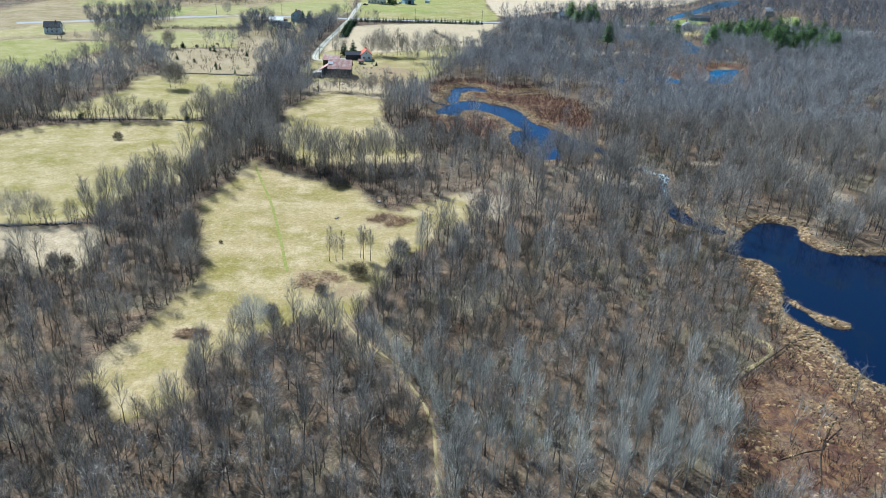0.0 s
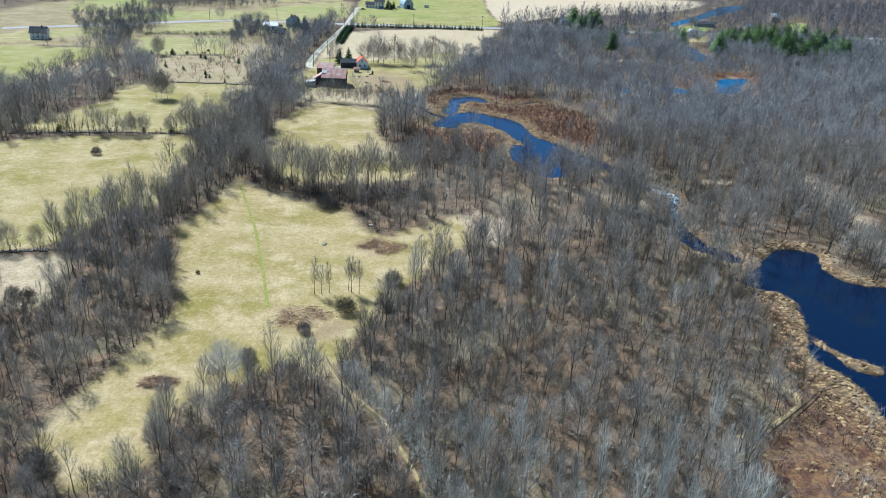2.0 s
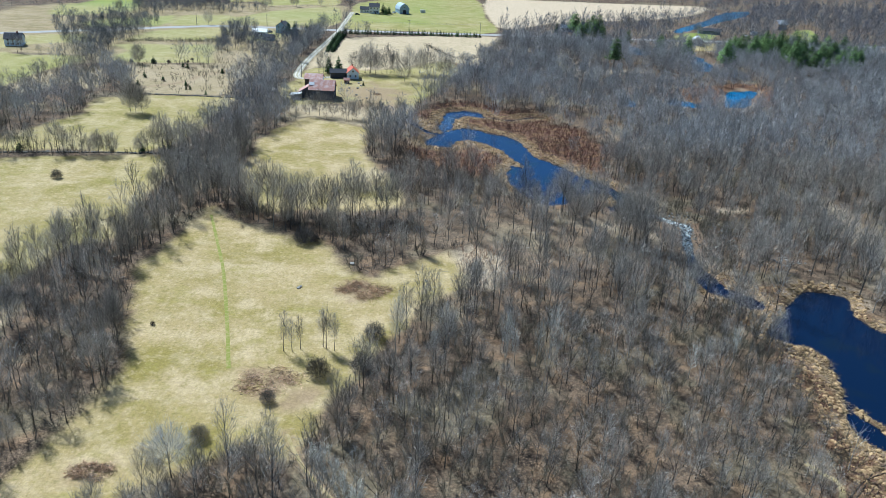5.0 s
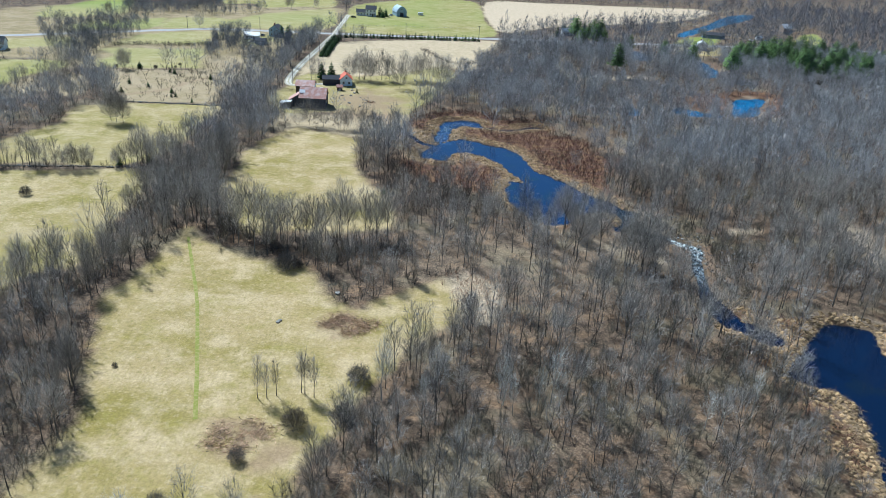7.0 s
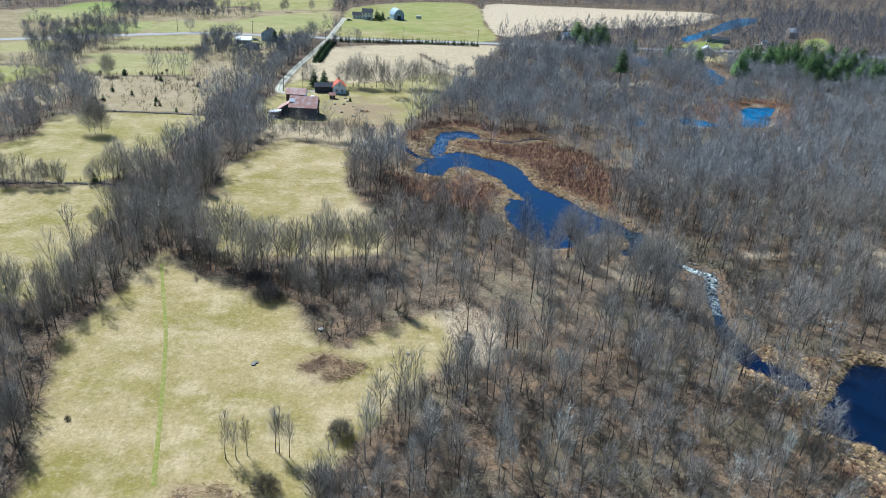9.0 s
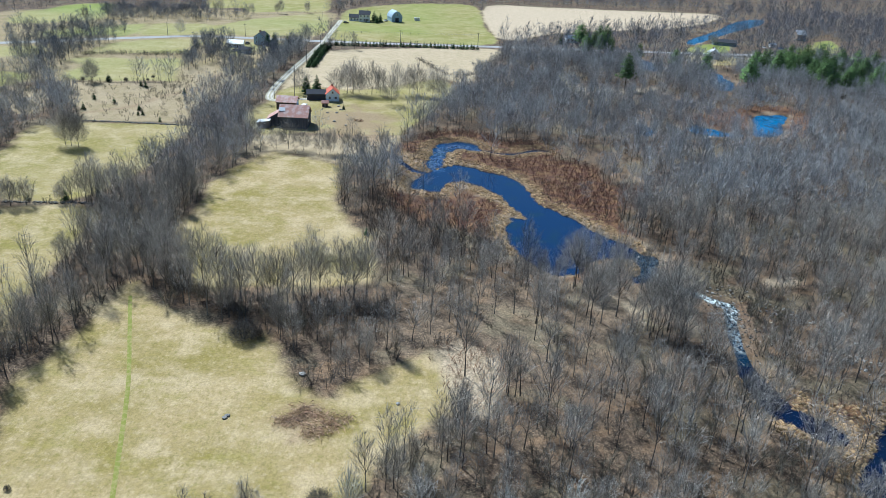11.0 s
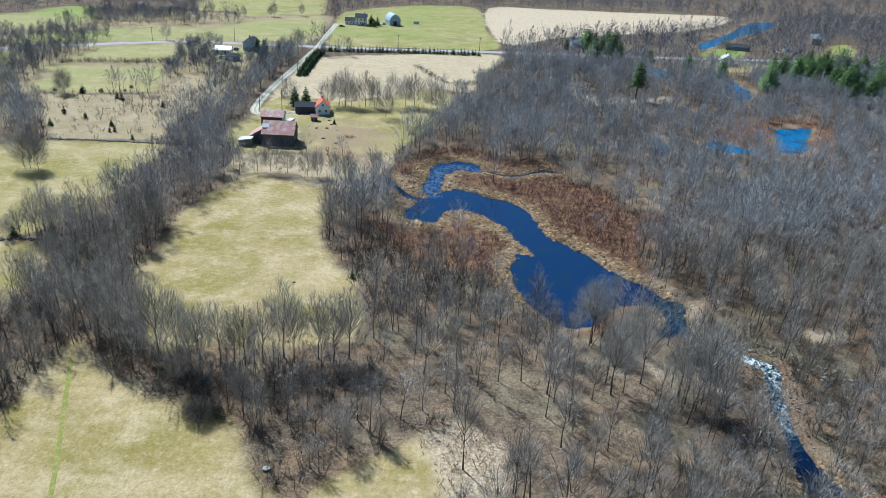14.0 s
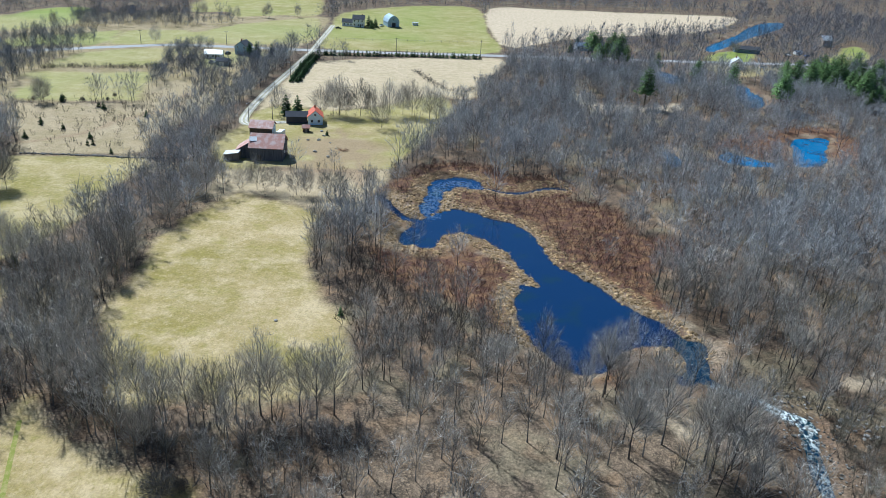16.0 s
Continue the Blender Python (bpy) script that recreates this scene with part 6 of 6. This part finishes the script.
def shed_roof(parent, x0, x1, y0, y1, z_low, z_high, wall_mat, roof_mat, low_left=True):
    """A lean-to under a single slope that falls along x."""
    za, zb = (z_low, z_high) if low_left else (z_high, z_low)
    lean = part("lean_to", prism([(x0, -0.4), (x1, -0.4), (x1, zb), (x0, za)], y1 - y0, y0), wall_mat, parent)
    o = 0.35
    k = (zb - za) / (x1 - x0)
    part("lean_to_roof", prism([(x0 - o, za - k * o + 0.02), (x1, zb + 0.02), (x1, zb + 0.18), (x0 - o, za - k * o + 0.18)], y1 - y0 + 2 * o, y0 - o), roof_mat, lean)


barn = gable_building("barn", -59.5, 409.5, 3, 11.5, 10.5, 4.8, 8.4, M_BARNWOOD, M_RUST, "weathered grey wooden barn with a rusty red metal roof", "barn",
                      windows=[("right", -1.5, 2.6, 0.8, 0.9), ("right", 0, 5.8, 0.8, 0.8)], doors=[("right", 2.2, 3.0, 3.2, M_DARKWOOD), ("front", -2.5, 1.4, 2.1, M_DARKWOOD)])
shed_roof(barn, -11.2, -5.75, -3.0, 5.0, 2.6, 6.0, M_BARNWOOD, M_RUST)
shed_roof(barn, -14.2, -9.2, -6.8, -3.05, 2.2, 3.0, M_OLDWOOD, M_TIN)
patch = part("roof_patch", boxed(0, 0, 0, 2.6, 2.0, 0.06), M_TIN, barn, "bare tin patch on the roof")
patch.matrix_local = pose(-4.8, -2.4, 7.05, 33.5, 0, 8)
workshop = gable_building("workshop", -68.3, 435.5, 2, 8.6, 7.0, 3.6, 5.6, M_DARKWOOD, M_RUST, "dark wooden outbuilding with a faded red roof", "outbuilding",
                          windows=[("right", 0, 3.6, 0.9, 0.9)], doors=[("right", -1.2, 2.4, 2.4, M_WHITE)])
part("gable_panel", prism([(-3.4, 0.02), (3.4, 0.02), (3.4, 3.5), (0, 5.4), (-3.4, 3.5)], 0.05), M_BLUEWHITE, workshop).matrix_local = pose(4.33, 0, 0, 0, 0, 90)
van = thing("cargo_trailer", -61.0, 434.0, 80, "white box trailer parked against the outbuilding", "trailer")
part("body", boxed(0, 0, 0.55, 4.6, 2.1, 2.0, bevel=0.12), M_WHITE, van)
part("drawbar", boxed(2.9, 0, 0.6, 1.4, 0.15, 0.12), M_DARKMETAL, van)


def wheel(parent, x, y, r=0.33):
    bm = bmesh.new()
    bmesh.ops.create_cone(bm, cap_ends=True, segments=14, radius1=r, radius2=r, depth=0.22, matrix=pose(x, y, r, 90, 0, 0))
    ob = part("wheel", bm, M_TYRE, parent)
    rim = bmesh.new()
    bmesh.ops.create_cone(rim, cap_ends=True, segments=10, radius1=r * 0.55, radius2=r * 0.55, depth=0.24, matrix=pose(x, y, r, 90, 0, 0))
    part("rim", rim, M_TIN, ob)


for wx in (-0.6, 0.35):
    for wy in (-1.1, 1.1):
        wheel(van, wx, wy)

house = gable_building("farmhouse", -52.0, 457.5, -78, 8.0, 6.0, 3.4, 5.9, M_BLUEWHITE, M_REDROOF, "small white farmhouse with a bright red roof", "house",
                       windows=[("right", -1.4, 1.6, 0.9, 1.2), ("right", 1.4, 1.6, 0.9, 1.2), ("right", 0, 4.1, 0.8, 1.0), ("front", -1.5, 1.6, 0.9, 1.2), ("back", 1.5, 1.6, 0.9, 1.2)],
                       doors=[("front", 1.2, 0.95, 2.05, M_DARKWOOD)], chimney=(-1.5, 0.0))
gable_building("wing", -0.5, -7.5, 90, 8.5, 5.0, 2.9, 4.4, M_SLATE, M_SLATE, "", "", windows=[("left", 0, 1.5, 0.9, 1.1)], parent=house)
gable_building("garden_shed", -53.0, 443.5, 10, 2.6, 2.2, 1.9, 2.7, M_DARKWOOD, M_RUST, "little wooden shed with a red roof in the yard", "shed", doors=[("front", 0, 0.8, 1.7, M_OLDWOOD)])

big = gable_building("house", -70.5, 728, 4, 8.5, 8.0, 5.6, 8.2, M_WHITE, M_SLATE, "two-storey white house with a dark roof", "house",
                     windows=[("front", a, z, 1.0, 1.4) for a in (-2.8, 0, 2.8) for z in (1.6, 4.3)] + [("right", 0, 4.3, 1.0, 1.4)], doors=[("front", 1.4, 1.0, 2.1, M_DARKWOOD)], chimney=(2.5, 0.5))
gable_building("wing", -8.2, 0.6, 0, 8.0, 6.0, 2.9, 5.0, M_WHITE, M_SLATE, "", "", windows=[("front", a, 1.5, 1.0, 1.2) for a in (-2.4, 0.4, 2.6)], parent=big)


def gambrel_barn(x, y, turn):
    ob = thing("gambrel_barn", x, y, turn, "pale blue barn with a rounded gambrel roof and white trim", "barn")
    half, length = 4.4, 13.0
    profile = [(half, 3.2), (half * 0.8, 5.6), (half * 0.45, 7.4), (0, 8.3)]
    left = [(-a, b) for a, b in profile[::-1][1:]]
    part("wall", prism([(-half, -0.4), (half, -0.4)] + profile + left, length, 0), M_PALEBLUE, ob)
    up = [(a * 1.04 + (0.15 if a > 0 else 0), b + 0.14) for a, b in profile]
    upper = up + [(-a, b) for a, b in up[::-1][1:]]
    inner = profile + left
    part("roof", prism(upper + inner[::-1], length + 0.6, -0.3), M_TINBLUE, ob)
    part("door", boxed(0, -0.06, 0, 3.2, 0.1, 3.2), M_SLATE, ob, "dark blue sliding barn door")
    for sx in (-1.7, 1.7):
        part("door_trim", boxed(sx, -0.08, 0, 0.2, 0.12, 3.4), M_TRIM, ob)
    add_window(ob, 0, -0.05, 5.6, 1.0, 1.0, 0)
    return ob


gambrel_barn(-45.0, 736, 22)
hutch = thing("run_in_shed", -29.5, 752, 10, "small white animal shelter in the green field", "shed")
part("wall", prism([(-2.2, -0.3), (2.2, -0.3), (2.2, 2.0), (-2.2, 2.0)], 2.2, 0), M_WHITE, hutch)
part("roof", prism([(-2.5, 2.0), (2.5, 2.0), (2.5, 2.15), (-2.5, 2.15)], 2.9, -0.4), M_TIN, hutch)

gable_building("house", -132, 578, 6, 9.5, 6.5, 2.6, 4.3, M_WHITE, M_TIN, "low white house with a pale metal roof", "house", windows=[("front", a, 1.4, 1.0, 1.0) for a in (-3, 0, 3)], doors=[("front", 1.5, 0.95, 2.0, M_DARKWOOD)])
gable_building("shed", -121.5, 560, -5, 6.5, 5.0, 2.3, 3.8, M_BLUEGREY, M_SLATE, "dark blue-grey garage behind the low house", "garage", doors=[("front", 0, 2.6, 2.0, M_WHITE)])
gable_building("house", -120, 595, 85, 9.0, 7.5, 4.6, 7.4, M_PALEBLUE, M_SLATE, "two-storey pale blue house behind spruces", "house", windows=[("left", a, z, 0.9, 1.2) for a in (-2, 2) for z in (1.5, 4.2)], chimney=(0, 1))
gable_building("house", -251, 490, 15, 9.0, 7.5, 4.0, 6.8, M_BLUEWHITE, M_SLATE, "pale blue-white house by the far road", "house", windows=[("front", a, z, 0.9, 1.2) for a in (-2.6, 0, 2.6) for z in (1.4, 3.4)], chimney=(2, 0))
gable_building("house", 91.5, 690, 8, 9.0, 6.5, 2.9, 5.0, M_WHITE, M_BLUEGREY, "white house with a blue roof among evergreens", "house", windows=[("front", a, 1.5, 1.0, 1.1) for a in (-2.8, 0, 2.8)])
gable_building("house", 190, 658, 75, 11.0, 8.0, 3.6, 6.6, M_WHITE, M_TIN, "white house with a pale roof near the bridge", "house", windows=[("left", a, z, 0.9, 1.1) for a in (-2, 2) for z in (1.5,)] + [("left", 0, 4.2, 0.9, 1.0)], chimney=(2, 1))
gable_building("house", 220, 727, -8, 18.0, 7.5, 2.7, 4.6, M_BLUEGREY, M_SLATE, "long low grey-blue house by the river", "house", windows=[("front", a, 1.5, 1.2, 1.0) for a in (-6, -2, 2, 6)])
gable_building("shed", 262, 735, 5, 5.0, 3.6, 2.1, 3.0, M_WHITE, M_BLUEGREY, "small white shed with a grey roof", "shed")
gable_building("house", 306, 790, 12, 9.0, 8.0, 5.4, 8.4, M_TANSIDING, M_TIN, "tall tan house with a white roof on the rise", "house", windows=[("front", a, z, 1.0, 1.3) for a in (-2.6, 2.6) for z in (1.6, 4.2)])


def car(x, y, turn, mat, label):
    ob = thing("car", x, y, turn, label, "car", "parked cars")
    part("body", prism([(-2.15, 0.35), (2.15, 0.35), (2.2, 0.75), (1.1, 0.95), (-1.95, 1.0), (-2.2, 0.8)], 1.75, -0.875), mat, ob)
    part("cabin", prism([(-1.7, 0.98), (0.95, 0.94), (0.35, 1.45), (-1.2, 1.48)], 1.55, -0.775), M_GLASS, ob, "dark glazed cabin")
    for wx in (-1.35, 1.35):
        for wy in (-0.8, 0.8):
            wheel(ob, wx, wy, 0.32)
    return ob


for (px, py), mat, word, turn in zip(SPOTS["cars"], (M_DARKMETAL, M_WHITE, M_BLUEGREY, M_WHITE, M_BLUECAR, M_WHITE, M_WHITE, M_DARKMETAL, M_WHITE), ("dark", "white", "grey-blue", "white", "bright blue", "white", "white", "dark", "white"), (80, 10, 60, 5, 20, 10, 95, 15, 60)):
    car(px, py, turn, mat, word + " car parked beside a house")


def utility_pole(x, y, turn, tall=8.5):
    ob = thing("utility_pole", x, y, turn, "grey wooden utility pole beside the road", "utility pole", "utility poles")
    bm = bmesh.new()
    bmesh.ops.create_cone(bm, cap_ends=True, segments=8, radius1=0.17, radius2=0.11, depth=tall + 0.5, matrix=pose(0, 0, tall / 2 - 0.25))
    part("pole", bm, M_OLDWOOD, ob)
    part("crossarm", boxed(0, 0.14, tall - 0.7, 2.2, 0.1, 0.12), M_OLDWOOD, ob)
    for sx in (-0.95, 0.0, 0.95):
        part("insulator", boxed(sx, 0.14, tall - 0.58, 0.1, 0.1, 0.16), M_WHITE, ob)


for i, (px, py) in enumerate(SPOTS["poles"]):
    utility_pole(px, py, 80 if i < 5 else 10)


def wire_fence(line, step, label):
    p = along(line, step, 0.05, 3)
    ob = thing("wire_fence", p[0][0], p[0][1], 0, label, "fence", z=0.0)
    post_mesh = None
    for px, py in p:
        h = float(land_height(np.array([px]), np.array([py]))[0])
        if post_mesh is None:
            post = part("post", boxed(0, 0, -0.3, 0.14, 0.14, 1.6), M_OLDWOOD, ob)
            post_mesh = post.data
        else:
            post = new("post", post_mesh)
            post.parent = ob
        post.matrix_local = pose(px - p[0][0], py - p[0][1], h)
    for z in (0.5, 0.85, 1.15):
        v, f = tube([np.array([px - p[0][0], py - p[0][1], float(land_height(np.array([px]), np.array([py]))[0]) + z]) for px, py in p], [0.012] * len(p), 3)
        mesh_object("wire", v, f, M_TIN, parent=ob)


wire_fence(ROWS_OF["fence_far"], 6.0, "old post and wire fence across the far pasture")
wire_fence(ROWS_OF["fence_farm"], 6.0, "post and wire fence through the green farm field")
